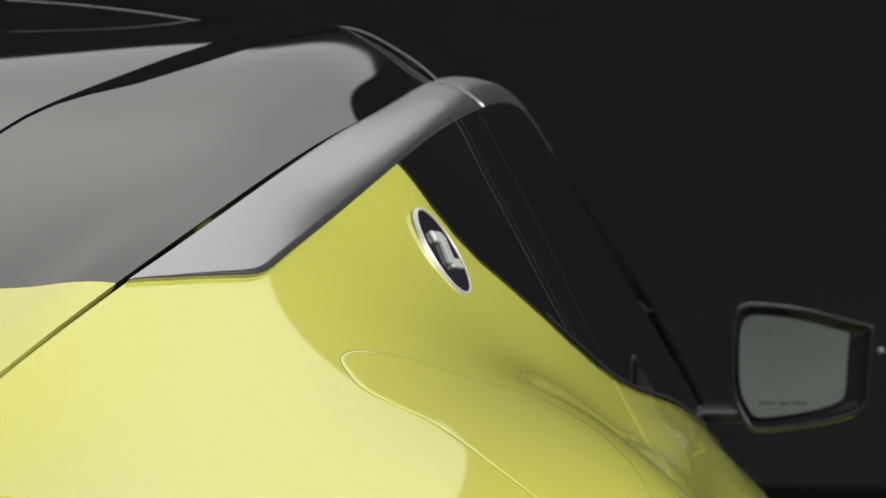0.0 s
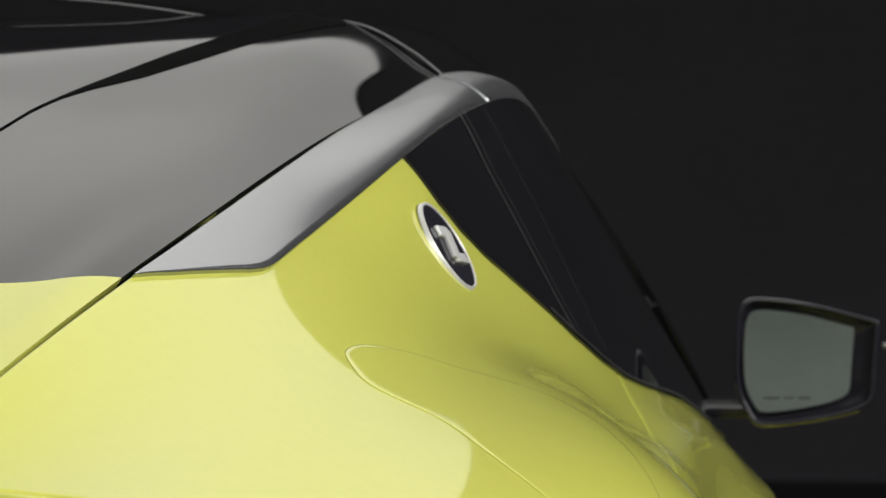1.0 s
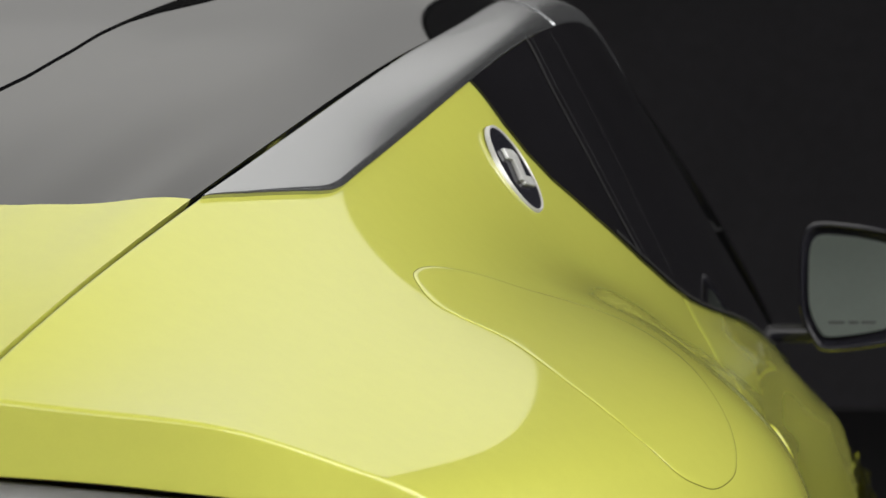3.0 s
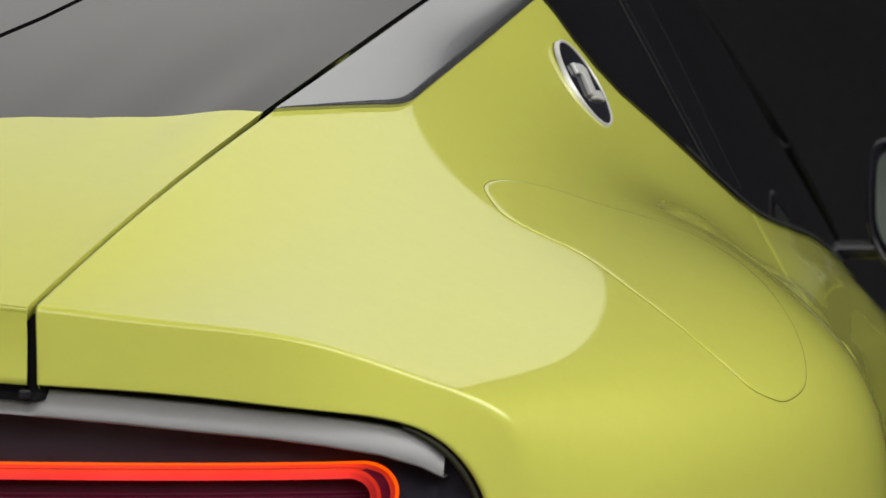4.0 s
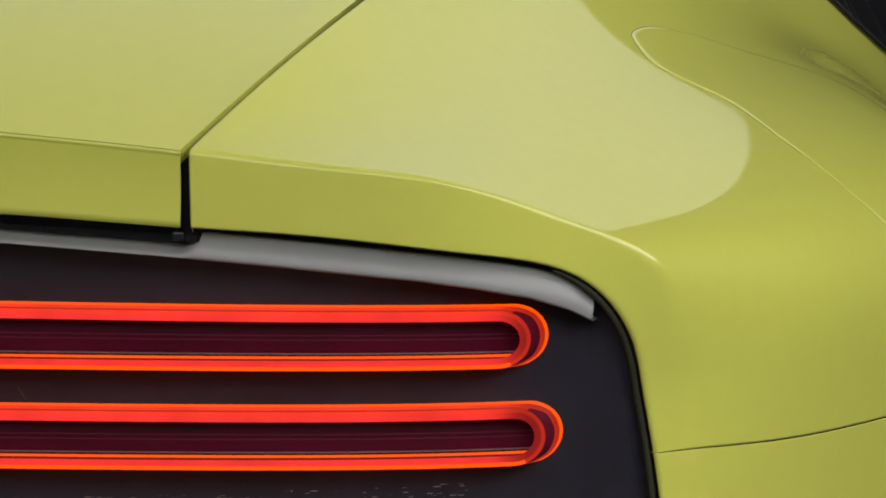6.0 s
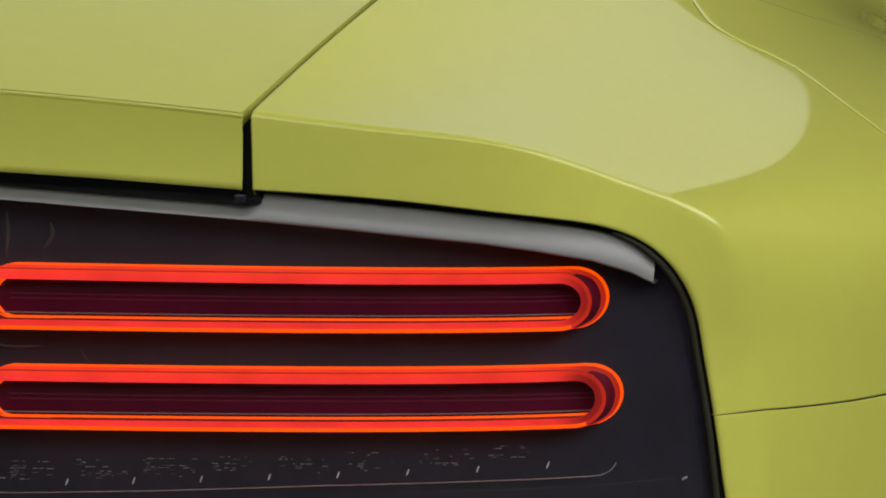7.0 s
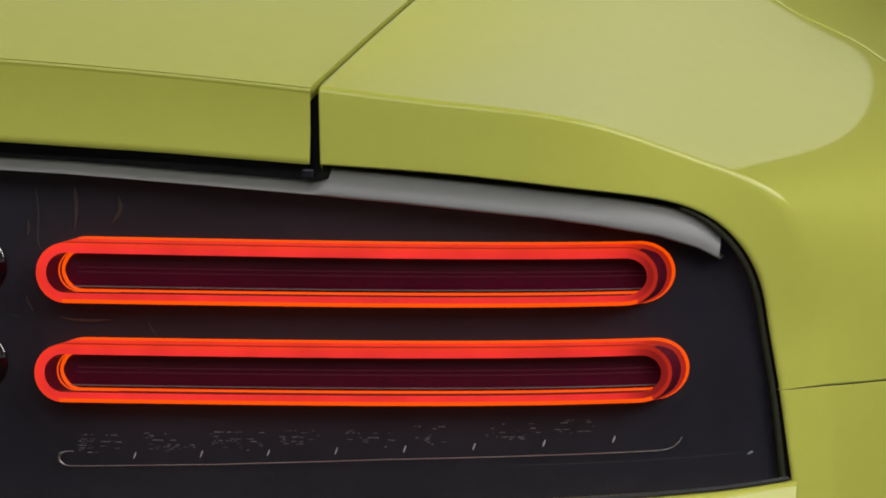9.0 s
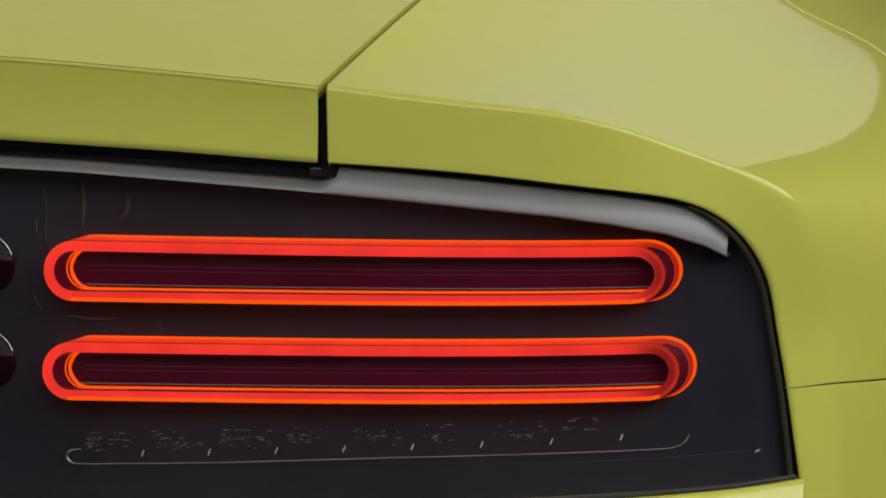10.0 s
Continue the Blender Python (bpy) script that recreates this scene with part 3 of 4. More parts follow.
across("hatch_frame", HATCH, YELLOW_TOP, 6.99, 10, 60, 110, BLACK, label="gloss black hatch frame")
GLASS_SIDE = [(1.8, 2.6), (2.0, 3.1), (2.3, 3.6), (2.6, 3.9), (3, 4.18), (3.45, 4.33), (3.78, 4.38), (4.09, 4.49), (4.7, 4.73), (5.36, 4.97), (6.17, 5.37), (7, 5.75)]
# outer bound of the added black wedge that imitates a dark reflection
WEDGE_SIDE = [(3.9, 4.42), (4.1, 4.52), (4.35, 4.72), (4.74, 5.22), (5.33, 5.69), (5.84, 6.02), (6.2, 6.35), (6.9, 6.9)]
across("rear_glass", HATCH, [(0, 1.8), (10, 1.8)], 6.9, GLASS_SIDE, 80, 60, DARK_GLASS, lift=.0016, depth=.001, roll=0, label="dark rear window")
# matte black strip: the unlit reflection beside the glass, put in as colour
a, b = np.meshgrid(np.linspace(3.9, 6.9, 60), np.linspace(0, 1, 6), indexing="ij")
panel("dark_reflection_wedge", HATCH, a, lerp(a, GLASS_SIDE) + (lerp(a, WEDGE_SIDE) - lerp(a, GLASS_SIDE)) * b, GAP, car, lift=.0012, depth=.001, roll=0, label="matte black wedge standing in for a dark reflection beside the rear window")
across("roof", ROOF, [(0, 0.0), (10, 0.0)], 1.9, 10, 50, 90, BLACK, depth=.03, label="gloss black roof")
c = ROOF.at(np.zeros(60), np.linspace(1.5, 10, 60)) + np.array([0, -.0015, .0004])
for side in (1, -1):
    part("roof_edge_strip", tube_bm(c * np.array([side, 1, 1]), .0011, 6), GREY_TRIM, car)
across("windscreen", ROOF, [(0, 1.92), (10, 1.92)], 3.97, 10, 40, 60, DARK_GLASS, label="dark windscreen")

# tail: yellow band between the deck's edge and the lamp
x = np.linspace(-.4845, .4845, 120)
edge = np.stack([x, .112 - .022 * (1 - (x / .4845) ** 2), .982 + .026 * (1 - (x / .4845) ** 2)], 1)
low = np.stack([x, rear_y(x), np.interp(np.abs(x), (0, .284, .392, .49), (.955, .947, .941, .934))], 1)
rows = [edge] + [edge + (low - edge) * k + np.array([0, .0015 * math.sin(math.pi * k), 0]) for k in np.linspace(.04, 1, 12)] + [low + np.array([0, .03, -.003])]
bead = edge + np.array([0, .0024, -.0022])
part("rolled_edge", tube_bm(bead, .0028, 10), YELLOW, car)
part("hatch_lip", grid_bm(np.stack(rows, 1)), YELLOW, car, "glossy yellow upright edge of the rear deck")
x = np.linspace(-.7722, .7722, 160)
top = np.stack([x, rear_y(x) + .03, np.interp(np.abs(x), (0, .3, .6, .733, .767, .772), (.703, .7105, .7215, .7265, .7290, .7293))], 1)
rows = [top, top - np.array([0, .028, .0005]), top - np.array([0, .034, .004]), top - np.array([0, .036, .06]), top - np.array([0, .10, .12]), top - np.array([0, .10, .25]), top - np.array([0, .0, .42])]
part("rear_bumper", grid_bm(np.stack(rows, 1)), YELLOW, car, "glossy yellow rear bumper")

# tail lamp
tail_lamp = new("tail_lamp")
tail_lamp.parent = car
x = np.sin(np.linspace(-1, 1, 181) * math.pi / 2) * .7745
top = np.interp(np.abs(x), (0, .284, .392, .491, .575, .650, .713, .745, .757, .765, .7745), (.965, .957, .951, .944, .935, .925, .911, .880, .840, .790, .735))
def bezel(x):
    """How deep the housing lies behind the tail's plan curve: it comes forward to the rim at its outer end."""
    end = np.clip((np.abs(x) - .716) / .030, 0, 1)
    return (.028 - .010 * end * end * (3 - 2 * end))


rows = []
for k in np.linspace(0, 1, 30):
    z = .715 + (top - .715) * k
    rows.append(np.stack([x, rear_y(x) + bezel(x), z], 1))
part("lamp_housing", grid_bm(np.stack(rows, 0)), HOUSING, tail_lamp, "gloss black lamp housing")
x = np.linspace(-.7275, .7275, 500)
ax = np.abs(x)
hi = np.interp(ax, (0.0000, 0.3292, 0.3652, 0.4010, 0.4365, 0.4717, 0.4840, 0.4927, 0.5413, 0.5926, 0.6429, 0.6759, 0.6922, 0.7084, 0.7180, 0.7270, 0.7300),
               (0.9471, 0.9329, 0.9305, 0.9277, 0.9253, 0.9228, 0.9219, 0.9314, 0.9264, 0.9212, 0.9153, 0.9101, 0.9066, 0.9018, 0.8965, 0.8886, 0.8861))
lo = np.interp(ax, (0.0000, 0.3292, 0.4009, 0.4717, 0.5413, 0.6263, 0.6595, 0.6923, 0.7149, 0.7264, 0.7300),
               (0.9411, 0.9265, 0.9214, 0.9162, 0.9100, 0.9007, 0.8954, 0.8886, 0.8803, 0.8734, 0.8719))
rows = [np.stack([x, rear_y(x) + d, lo + (hi - lo) * k], 1) for k, d in ((0, .027), (0, .0045), (.03, .003), (.1, .0028), (.5, .0058), (.95, .010), (1, .0115), (1, .027))]
part("garnish", grid_bm(np.stack(rows, 0)), GARNISH, tail_lamp, "satin grey garnish strip")


def stadium(x0, x1, z, h, n=24):
    """Points of a long rounded loop in x and z."""
    a = np.linspace(-math.pi / 2, math.pi / 2, n)
    r = np.stack([x1 - h + h * np.cos(a), z + h * np.sin(a)], 1)
    q = np.stack([x0 + h - h * np.cos(a), z - h * np.sin(a)], 1)
    k = np.linspace(0, 1, 40)[1:-1, None]
    return np.concatenate([r, r[-1] + (q[0] - r[-1]) * k, q, q[-1] + (r[0] - q[-1]) * k])


def lamp_loop(x0, x1, z, h, depth, s=1, lean=(0, 0)):
    """A rounded loop that follows the tail; lean: how far its outer end sinks, and how much lower it is there."""
    p = stadium(x0, x1, z, h)
    k = (p[:, 0] - x0) / (x1 - x0)
    p[:, 1] += lean[0] * k + lean[1] * k * (p[:, 1] - z) / h
    return np.stack([s * p[:, 0], rear_y(p[:, 0]) + depth, p[:, 1]], 1)


def loft(loops):
    g = np.stack(loops, 1)
    return grid_bm(np.concatenate([g, g[:1]]))


def light_ring(x0, x1, z, h, s, lean):
    w = .0063

    def loop(xa, xb, zc, hc, depth):
        return lamp_loop(xa, xb, zc, hc, depth, s, lean)

    f_out, f_in = loop(x0, x1 - .007, z - .0008, h - .0024, .006), loop(x0 + w, x1 - .007 - w, z - .0008, h - .0024 - w, .006)
    b_out, b_in = loop(x0 + .007, x1, z, h - .0008, .026), loop(x0 + .0070 + w, x1 + .001 - w, z - .0002, h - .0016 - w, .022)
    f_mid = f_out * .62 + f_in * .38
    part("light_ring", loft([f_mid, f_in]), RED, tail_lamp, "glowing red light guide ring")
    under, over = np.r_[84:124, 0:4], np.r_[3:85]
    part("ring_outer_band", grid_bm(np.stack([f_out[over], f_mid[over]], 1)), RED_WARM, tail_lamp, "glowing red outer band")
    part("ring_outer_band", grid_bm(np.stack([f_out[under], f_mid[under]], 1)), ORANGE, tail_lamp, "glowing orange lower band")
    front = f_out + np.array([0, .0006, 0])
    turn = np.clip((10.5 - np.abs(np.arange(len(b_out)) - 11.5)) / 5, 0, 1)[:, None]
    k0, k1 = .22 + .36 * turn, .10 + .42 * turn
    rim_loop, line_loop = b_out * k0 + f_out * (1 - k0), b_out * k1 + f_out * (1 - k1)
    part("ring_wall", loft([b_out, b_out * .55 + rim_loop * .45]), ORANGE, tail_lamp, "glowing orange rim of the light guide")
    part("ring_wall", loft([b_out * .55 + rim_loop * .45, rim_loop]), RED_WARM, tail_lamp, "glowing orange rim of the light guide")
    part("ring_line", loft([rim_loop, line_loop]), NECK_RED, tail_lamp)
    part("ring_neck", grid_bm(np.stack([np.concatenate([q[20:], q[:4]]) for q in (line_loop, front)], 1)), NECK_RED, tail_lamp)
    part("ring_window", grid_bm(np.stack([q[3:21] for q in (line_loop, front)], 1)), PURPLE, tail_lamp, "dark purple end of the light guide")
    part("ring_inner_wall", loft([f_in + np.array([0, .0006, 0]), b_in]), DIM_RED, tail_lamp)
    part("ring_inner_edge", tube_bm(b_in - np.array([0, .001, 0]), .0014, 8, True), ORANGE, tail_lamp)
    mid_loop = b_in * .72 + f_in * .28
    part("ring_inner_edge", tube_bm(mid_loop[24 + 38 - 3:24 + 38 + 24 + 3], .0006, 8), ORANGE, tail_lamp)
    part("ring_inner_band", loft([b_in - np.array([0, .0012, 0]), loop(x0 + .0045 + w, x1 + .003 - w, z - .0002, h + .0006 - w, .0185)]), NECK_RED, tail_lamp)
    h_in, xl, xr = h - .0016 - w, x0 + .0070 + w, x1 + .001 - w
    xs = xl + (xr - xl) * (1 - np.cos(np.linspace(0, math.pi, 120))) / 2
    reach = np.maximum(np.maximum(xl + h_in - xs, xs - (xr - h_in)), 0)
    tall = np.sqrt(np.maximum(h_in ** 2 - reach ** 2, 0))

    def height(xs, up):
        k = (xs - xl) / (xr - xl)
        return z - .0002 + up + lean[0] * k + lean[1] * k * up / h_in

    lens = np.stack([np.stack([s * xs, rear_y(xs) + .0222 - .002 * (1 - k * k), height(xs, tall * k)], 1) for k in np.linspace(-1, 1, 9)], 0)
    part("inner_lens", grid_bm(lens), LENS_DARK, tail_lamp, "dark red inner lens")
    xs = np.linspace(xl + .006, xr - .012, 60)
    part("lens_rim", tube_bm(np.stack([s * xs, rear_y(xs) + .0200, height(xs, .0032 - h_in)], 1), .0004, 6), GREY_TRIM, tail_lamp)
    for q, thick in ((-.0012, .0003), (.0018, .00035)):
        xs = np.linspace(xl + .010, xr - .010, 60)
        part("lens_rib", tube_bm(np.stack([s * xs, rear_y(xs) + .0201, height(xs, q)], 1), thick, 6), RIB_RED, tail_lamp)


for s in (1, -1):
    light_ring(.3095, .6991, .8652, .0214, s, (-.0010, -.0011))
    light_ring(.3080, .7075, .8019, .0207, s, (.0014, -.0004))


# clear cover, flush with the rim, rolled back at its outer end
x = np.sin(np.linspace(-1, 1, 241) * math.pi / 2) * .756
top = np.interp(np.abs(x), (0, .284, .392, .491, .567, .634, .695, .717, .730, .737, .7445, .7505, .756), (.951, .943, .938, .932, .926, .918, .906, .894, .878, .860, .826, .786, .750))
rows = []
for k in np.linspace(0, 1, 40):
    z = .7235 + .0036 * (np.abs(x) / .756) ** 2 + (top - .7271) * k
    rows.append(np.stack([x, rear_y(x) + .0012, z], 1))
part("cover", grid_bm(np.stack(rows, 0)), COVER, tail_lamp, "clear glossy lamp cover").visible_shadow = False


for side in (1, -1):
    # added olive tube along the rim: its reflection in the cover, as colour
    c = rim_at(np.linspace(2.9, 7, 60)) + np.array([-.0035, .0032, -.0012])
    part("rim_reflection", tube_bm(c * np.array([side, 1, 1]), np.interp(np.linspace(0, 1, 60), (0, .12, 1), (.0010, .0020, .0022)), 8), OLIVE_EDGE, tail_lamp, "dark olive strip imitating the yellow rim's reflection")
    x = np.linspace(.05, .7665, 80)
    c = np.stack([x, rear_y(x) + .004, np.interp(x, (0, .3, .6, .733, .767), (.7045, .7120, .7230, .7280, .7305))], 1)
    part("cover_foot", tube_bm(c * np.array([side, 1, 1]), .0016, 6), DULL_TRIM, tail_lamp, "thin dark foot of the lamp cover")
    x = np.linspace(.60, .742, 30)
    c = np.stack([x, rear_y(x) + .0014, np.interp(x, (.60, .684, .742), (.7472, .7484, .7501))], 1)
    part("mould_line", tube_bm(c * np.array([side, 1, 1]), .00016, 5), LENS_STREAK, tail_lamp)
    mark = np.array([(.7445, .2062, .7488), (.7464, .2078, .7512), (.7477, .2090, .7489)])
    part("mould_mark", tube_bm(np.array([mark[0], mark.mean(0), (mark[1] + mark[2]) / 2]) * np.array([side, 1, 1]), .0009, 5), LED_GREY, tail_lamp)


def lens_streak(path, thick):
    """A faint streak on the lamp housing: the lens's reflections and scratches, put in as colour."""
    c = controls(np.array(path), 0)
    i, a = weights(np.linspace(0, len(path) - 1, 24), len(path))
    p = sum(c[i + k] * a[k][:, None] for k in range(4))
    rad = thick * np.sin(np.linspace(.12, 3.02, 24)) ** .7
    part("lens_streak", tube_bm(np.stack([p[:, 0], rear_y(p[:, 0]) + .0275, p[:, 1]], 1), rad, 5), LENS_STREAK, tail_lamp)


for path, thick in (([(.2977, .8958), (.2981, .8904), (.2976, .8851)], .0011), ([(.3013, .9209), (.3047, .9013), (.3039, .8834), (.3082, .8745)], .0007), ([(.3285, .918), (.3290, .905), (.3280, .889)], .0016), ([(.3560, .911), (.3575, .903), (.3520, .894)], .0017), ([(.2965, .8475), (.298, .842), (.3015, .837)], .0009), ([(.284, .836), (.289, .834), (.293, .834)], .0004),
                    ([(.318, .834), (.334, .832), (.352, .833)], .0011), ([(.375, .833), (.377, .828), (.381, .823)], .0005), ([(.726, .849), (.733, .840), (.731, .828)], .0004)):
    lens_streak(path, thick)


def reversing_lamp(s):
    """The narrow unlit strip under the light rings: a bright lower rim, small dividers and dull reflectors between them."""
    lamp = new("reversing_lamp")
    lamp.parent = car
    q = np.linspace(1.1, 0, 14)[:, None] * math.pi
    hook = np.concatenate([(.3255 - .0075 * np.sin(q)), (.7455 - .0052 * np.cos(q) * np.where(q > math.pi / 2, .8, 1))], 1)
    x = np.linspace(.335, .690, 90)[:, None]
    run = np.concatenate([x, np.interp(x, (.335, .42, .528, .62, .690), (.7404, .7432, .7480, .7505, .7517))], 1)
    q = np.linspace(0, 1.25, 10)[:, None]
    p = np.concatenate([hook, run, np.concatenate([.692 + .0125 * np.sin(q), .7632 - .0113 * np.cos(q)], 1)])
    rad = .00028 + .0007 * np.exp(-((p[:, 0] - .318) / .0035) ** 2)
    part("lower_rim", tube_bm(np.stack([s * p[:, 0], rear_y(p[:, 0]) + .0225, p[:, 1]], 1), rad, 6), RIM_GREY, lamp, "thin bright rim")
    rng = random.Random(4)
    for k in range(8):
        x = .3672 + .0426 * k - .00035 * max(0, k - 5) ** 2
        zc = .7478 + .0017 * k
        q = np.array([(x - .0005, zc - .0019), (x + .0002, zc), (x + .0010, zc + .0022)])
        part("divider", tube_bm(np.stack([s * q[:, 0], rear_y(q[:, 0]) + .0222, q[:, 1]], 1), (.0003, .0005, .0003), 6), SATIN, lamp, "small bright divider")
        bm = bmesh.new()
        for row in range(9):
            z0, a0 = zc + .0125 - .0014 * row, x - .037 + rng.uniform(0, .004)
            while a0 < x - .004:
                a1 = a0 + rng.uniform(.0006, .0045)
                near = max(0, 1 - (a0 - x + .037) / .030)
                if rng.random() < (.14 + .62 * near) * (1.25 if k == 0 else 1 - .07 * k) * (.55 if row in (1, 2, 7, 8) else 1):
                    q = np.array([(a0, z0), (a1, z0 + rng.uniform(-.0001, .0003))])
                    dash = tube_bm(np.stack([s * q[:, 0], rear_y(q[:, 0]) + .0228, q[:, 1]], 1), rng.uniform(.00008, .00026), 4)
                    me = bpy.data.meshes.new("dash")
                    dash.to_mesh(me)
                    dash.free()
                    bm.from_mesh(me)
                a0 = a1 + rng.uniform(.0003, .0024)
        tagged(part("reflector", bm, LED_GREY, lamp), "dull grey broken reflector facets", kind="stuff")


def centre_reflector(s, z):
    """The unlit rounded reflector between the tail lamps' rings."""
    lens = new("centre_reflector")
    lens.parent = car
    loops = [lamp_loop(.21, .2845, z, .019 * k, .0262 - .004 * (1 - k), s) if k > .3 else lamp_loop(.21 + .019 * (1 - k), .2845 - .019 * (1 - k), z, .019 * k, .022, s) for k in (1, .8, .5, .05)]
    part("lens", loft(loops), LENS_OFF, lens, "dark red reflector lens")
    edge = lamp_loop(.209, .2855, z, .0212, .020, s)
    part("lens_edge", tube_bm(edge[14:24], .0005, 8), CHROME, lens, "bright upper lens edge")


for s in (1, -1):
    reversing_lamp(s)
    centre_reflector(s, .8655)
    centre_reflector(s, .8045)
    part("hatch_stop", box_bm((.479 if s > 0 else -.4865, .112, .926), (.4865 if s > 0 else -.479, .118, .9315), .0012), PLASTIC, car)

# ---- emblem on the roof pillar ----
def disc_bm(radius, profile, n=64):
    """A round boss: profile of (share of radius, height)."""
    a = np.linspace(0, 2 * math.pi, n + 1)
    g = np.stack([np.stack([k * radius * np.cos(a), k * radius * np.sin(a), np.full_like(a, h)], 1) for k, h in profile], 0)
    return grid_bm(g[::-1])


def on_side(u, v, lift, s=1, facing=None):
    """A pose on the car's side, z along the outward normal, y up the surface."""
    o, n = Vector(SIDE.at(u, v)), Vector(facing if facing else SIDE.normal(u, v)).normalized()
    y = (Vector((0, 0, 1)) - n * n.z).normalized()
    x = y.cross(n)
    m = Matrix((x, y, n)).transposed().to_4x4()
    m.translation = o + n * lift
    return Matrix.Diagonal((s, 1, 1, 1)) @ m


for s in (1, -1):
    emblem = new("emblem")
    emblem.parent = car
    emblem.matrix_basis = on_side(4.78, 1.90, .003, s, (.856, -.118, .506))
    part("emblem_disc", disc_bm(.0384, ((0, .0009), (.4, .0008), (.8, .0006), (1, .0003))), PLASTIC, emblem, "black badge disc")
    part("emblem_rim", disc_bm(.0412, ((.925, .0002), (.932, .0009), (.955, .0013), (.98, .0010), (1, -.0025))), SATIN, emblem, "chrome badge rim")
    bm = bmesh.new()
    for lo, hi, turn in (((-.018, .006, .0005), (.008, .016, .0042), -6), ((-.0075, -.016, .0005), (.0070, .015, .0046), -24), ((-.006, -.017, .0005), (.020, -.008, .0042), -6)):
        one = box_bm(lo, hi, .0011)
        bmesh.ops.rotate(one, cent=(0, 0, 0), matrix=Matrix.Rotation(radians(turn), 3, "Z"), verts=one.verts)
        me = bpy.data.meshes.new("bar")
        one.to_mesh(me)
        one.free()
        bm.from_mesh(me)
    part("emblem_mark", bm, SATIN, emblem, "raised chrome mark")

# ---- fuel door ----
FUEL = [(2.656, 2.123), (2.517, 2.103), (2.427, 2.205), (2.341, 2.382), (2.349, 2.632), (2.379, 2.945), (2.301, 3.217), (2.15, 3.56), (2.011, 3.984), (1.987, 4.213), (2.014, 4.544), (2.148, 4.749), (2.288, 4.844),
        (2.501, 4.835), (2.671, 4.738), (2.946, 4.51), (3.222, 4.299), (3.497, 4.101), (3.70, 3.885), (3.78, 3.66), (3.74, 3.42), (3.56, 3.13), (3.32, 2.835), (3.09, 2.53), (2.824, 2.253)]


def loop_uv(path, n):
    p = np.array(path + path[:3])
    c = controls(np.concatenate([p[-5:-3], p]), 0)
    s = np.linspace(2, 2 + len(path), n)
    i, a = weights(s, len(path) + 5)
    return sum(c[i + k] * a[k][:, None] for k in range(4))


edge = loop_uv(FUEL, 260)
mid = edge.mean(0)


def fuel_ring(k, lift):
    q = mid + (edge - mid) * k
    return SIDE.at(q[:, 0], q[:, 1]) + SIDE.normal(q[:, 0], q[:, 1]) * lift


part("fuel_door_gap", grid_bm(np.stack([fuel_ring(k, .0003) for k in (1.0004, .997)], 1)), GAP, car)
part("fuel_door", grid_bm(np.stack([fuel_ring(k, h) for k, h in ((1.0, -.0003), (.9985, .0002), (.996, .0005), (.991, .0007), *((k, .0008) for k in np.linspace(.97, .0005, 28)))], 1)), YELLOW, car, "yellow fuel filler door")

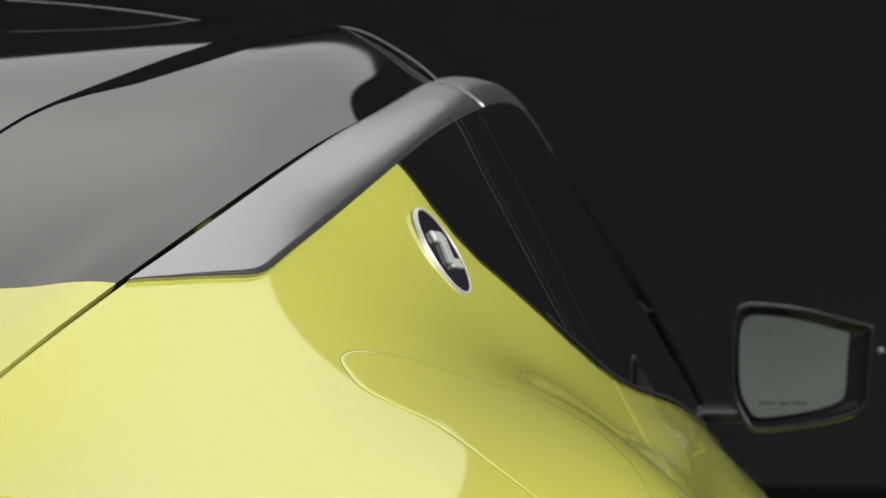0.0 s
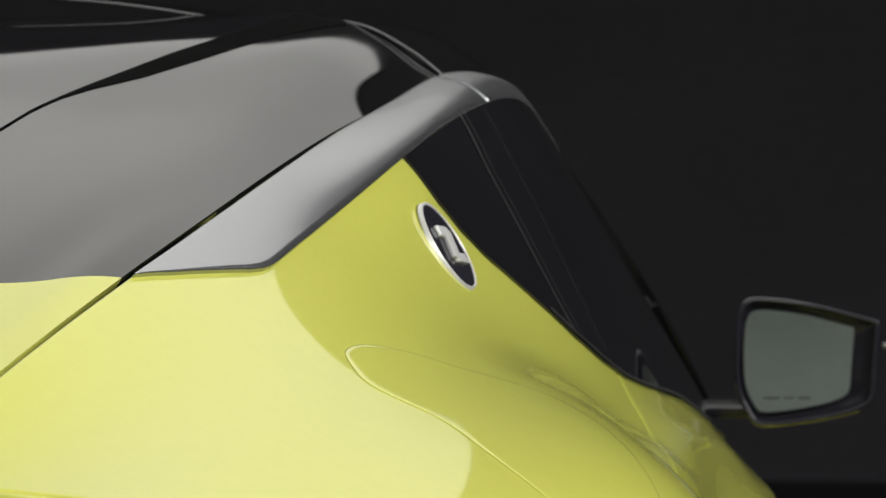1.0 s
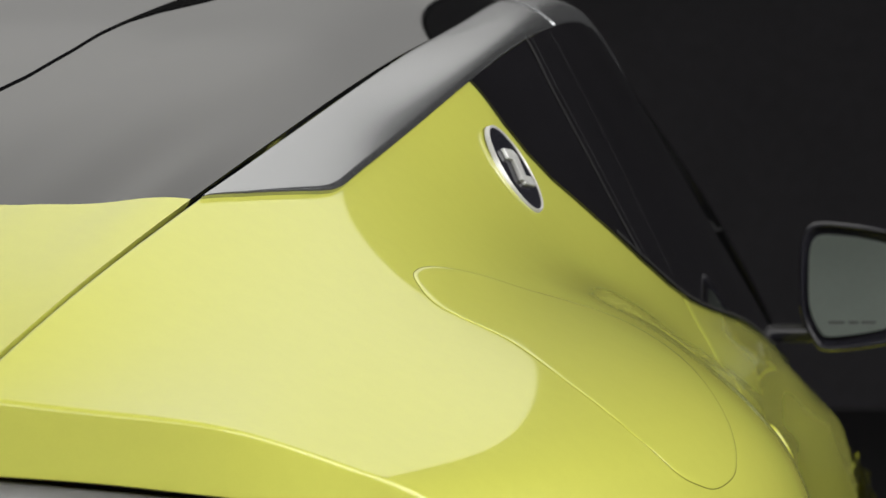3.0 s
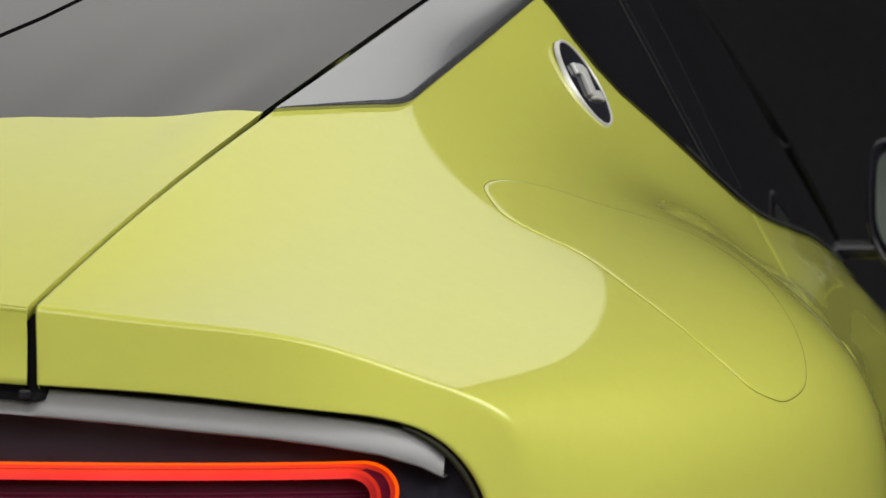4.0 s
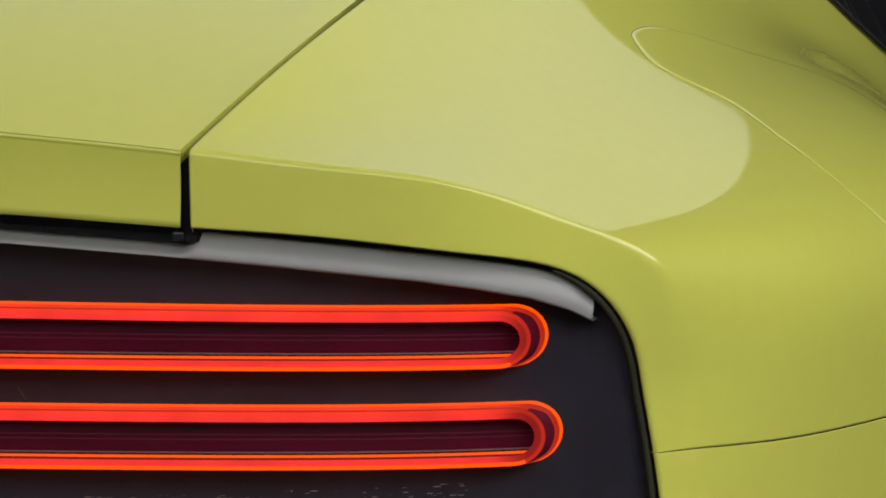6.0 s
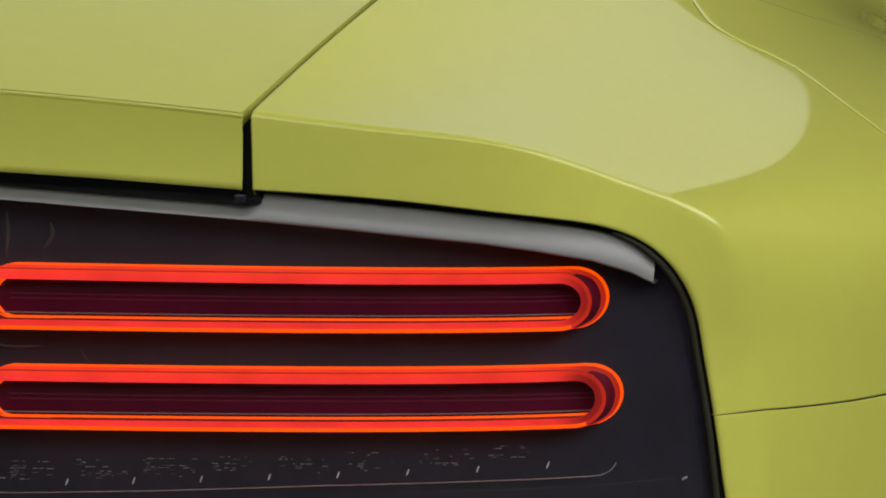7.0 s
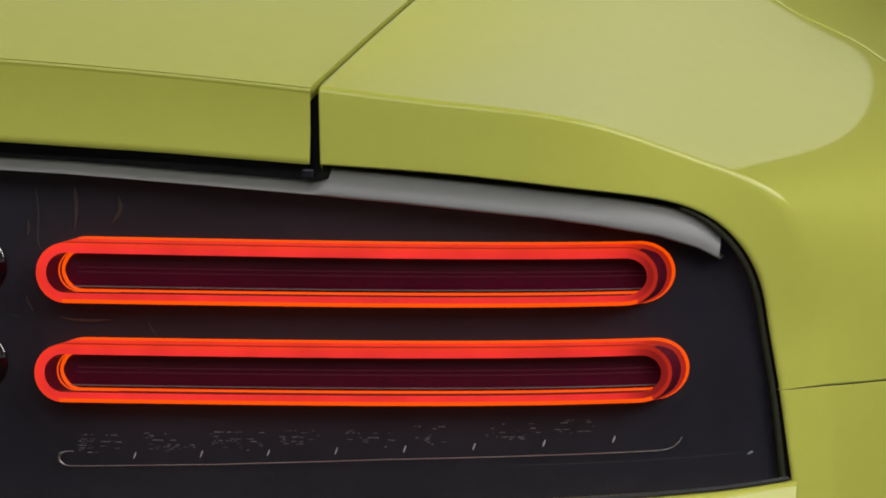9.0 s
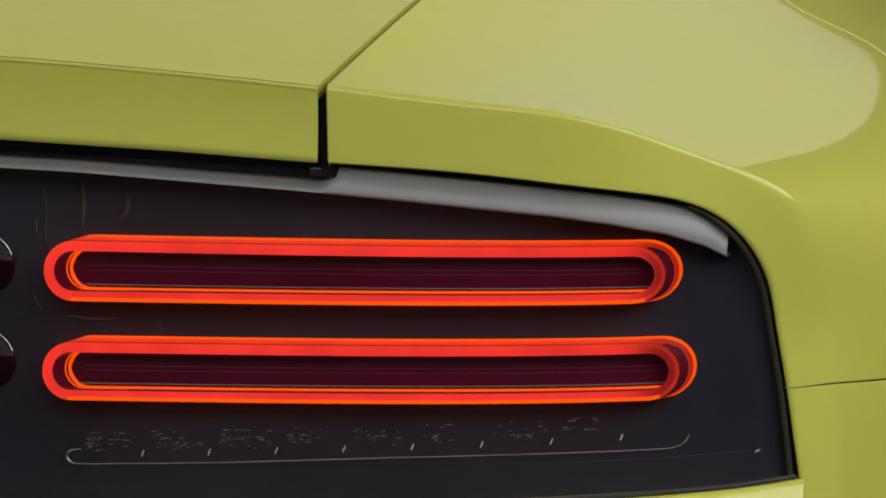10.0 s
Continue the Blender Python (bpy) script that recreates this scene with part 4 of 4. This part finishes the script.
# ---- door mirror ----
for s in (1, -1):
    k = np.array([s, 1, 1])
    door_mirror = new("door_mirror")
    door_mirror.parent = car
    OUT = [(.838, 1.010), (.870, 1.020), (.930, 1.012), (.985, .998), (.994, .985), (.990, .930), (.980, .900), (.930, .885), (.870, .877), (.850, .885), (.836, .915), (.833, .960)]
    p = np.array(OUT + OUT[:3])
    c = controls(np.concatenate([p[-5:-3], p]), 0)
    i, a = weights(np.linspace(2, 2 + len(OUT), 90), len(OUT) + 5)
    loop = sum(c[i + q] * a[q][:, None] for q in range(4))
    mid = loop.mean(0)
    rings = []
    for f, y in ((.0005, 2.516), (.80, 2.516), (.93, 2.504), (.965, 2.494), (1, 2.500), (1.02, 2.52), (.99, 2.56), (.88, 2.60), (.6, 2.625), (.05, 2.635)):
        q = mid + (loop - mid) * f
        rings.append(np.stack([q[:, 0], np.full(len(q), y), q[:, 1]], 1) * k)
    part("mirror_housing", grid_bm(np.stack(rings, 1)), PLASTIC, door_mirror, "gloss black mirror housing")
    q = [mid + np.array([-.008, .001]) + (loop - mid) * f * np.array([.76, .80]) for f in (1, .85, .7, .5, .3, .15, .0005)]
    part("mirror_glass", grid_bm(np.stack([np.stack([w[:, 0], 2.509 + .10 * (w[:, 0] - .91) + .05 * (w[:, 1] - .95) - .001 + ((w[:, 0] - .91) ** 2 + (w[:, 1] - .95) ** 2) / 7, w[:, 1]], 1) * k for w in q], 1)), MIRROR, door_mirror, "mirror glass")
    for a0, a1 in ((.866, .884), (.888, .899), (.903, .918)):
        w = np.array([(a0, .9085), (a1, .9085)])
        part("safety_text_bar", tube_bm(np.stack([w[:, 0] * s, 2.5055 + .10 * (w[:, 0] - .91) + .05 * (w[:, 1] - .95), w[:, 1]], 1), .0012, 6), DULL_TRIM, door_mirror)
    low = loop[np.argsort(loop[:, 0])]
    low = low[(low[:, 1] < mid[1] - .02) & (low[:, 0] < .972)]
    low = mid + (low - mid) * 1.035
    part("mirror_cap_edge", tube_bm(np.stack([low[:, 0], np.full(len(low), 2.545), low[:, 1]], 1) * k, .0012, 6), YELLOW, door_mirror, "yellow lower cap edge")
    part("signal_tip", disc_bm(.004, ((0, .003), (.5, .0026), (.85, .0014), (1, -.003)), 16), GREY_TRIM, door_mirror, "small grey signal lens tip").matrix_basis = pose(1.001 * s, 2.50, .968, 90, 0, 0)
    part("mirror_arm", box_bm((min(.79 * s, .85 * s), 2.53, .884), (max(.79 * s, .85 * s), 2.60, .902), .007), PLASTIC, door_mirror, "black mirror arm")
    part("arm_strip", tube_bm([(.80 * s, 2.529, .9030), (.822 * s, 2.529, .9035), (.842 * s, 2.529, .9030)], .0016, 6), DULL_TRIM, door_mirror)


# ---- door handle and front body ----
v = np.linspace(5.0, 7.2, 30)
k = np.linspace(0, 1, 30)
c = SIDE.at(0 * v + 6.75, v) + SIDE.normal(0 * v + 6.75, v) * (.002 + .016 * np.sin(math.pi * k) ** .7)[:, None]
for side in (1, -1):
    part("door_handle", tube_bm(c * np.array([side, 1, 1]), .003 + .0035 * np.sin(math.pi * k) ** .5, 10), YELLOW, car, "yellow upright door handle")

net = []
for y, w, h in ((2.77, .845, .84), (3.1, .85, .80), (3.5, .86, .77), (3.9, .85, .71), (4.2, .80, .63), (4.36, .70, .52), (4.40, .62, .40)):
    net.append([(0, y, h), (.4 * w, y, h - .004), (.75 * w, y, h - .02), (.93 * w, y, h - .06), (w, y, h - .16), (w, y, min(.42, h - .2)), (.96 * w, y, .2)])
across("bonnet", Surf(net), [(0, 0.0), (10, 0.0)], 6, 3.4, 40, 40, YELLOW, label="glossy yellow bonnet")
a, b = np.meshgrid(np.linspace(0, 6, 60), np.linspace(3.42, 6, 40), indexing="ij")
p = Surf(net).at(a, b)
keep = wheel_keep(p, 3.48, .34, .37)
for side in (1, -1):
    part("front_wing", grid_bm(p, side=side, keep=keep), YELLOW, car, "glossy yellow front wing")

# ---- wheels ----
def wheel(x, y):
    ob = new("wheel")
    ob.parent = car
    s = 1 if x > 0 else -1
    prof = [(.24, -.13), (.30, -.135), (.335, -.12), (.34, -.06), (.34, .06), (.335, .12), (.30, .135), (.24, .13)]
    a = np.linspace(0, 2 * math.pi, 73)
    g = np.stack([np.stack([x + np.full_like(a, h), y + r * np.cos(a), .34 + r * np.sin(a)], 1) for r, h in prof], 0)
    part("tyre", grid_bm(g[::-1]), RUBBER, ob, "black rubber tyre")
    bm = bmesh.new()
    g = np.stack([np.stack([x + np.full_like(a, h), y + r * np.cos(a), .34 + r * np.sin(a)], 1) for r, h in ((.245, -.12), (.225, -.10), (.225, .10), (.245, .12))], 0)
    part("rim", grid_bm(g), PLASTIC, ob, "black alloy rim")
    for i in range(5):
        b = math.tau * i / 5
        spoke = box_bm((x + s * .06, -.022, 0), (x + s * .09, .022, .235), .006)
        bmesh.ops.transform(spoke, matrix=pose(0, y, .34, math.degrees(b)), verts=spoke.verts)
        part("spoke", spoke, PLASTIC, ob)


for x in (-.80, .80):
    wheel(x, .93)
    wheel(x * .85, 3.48)
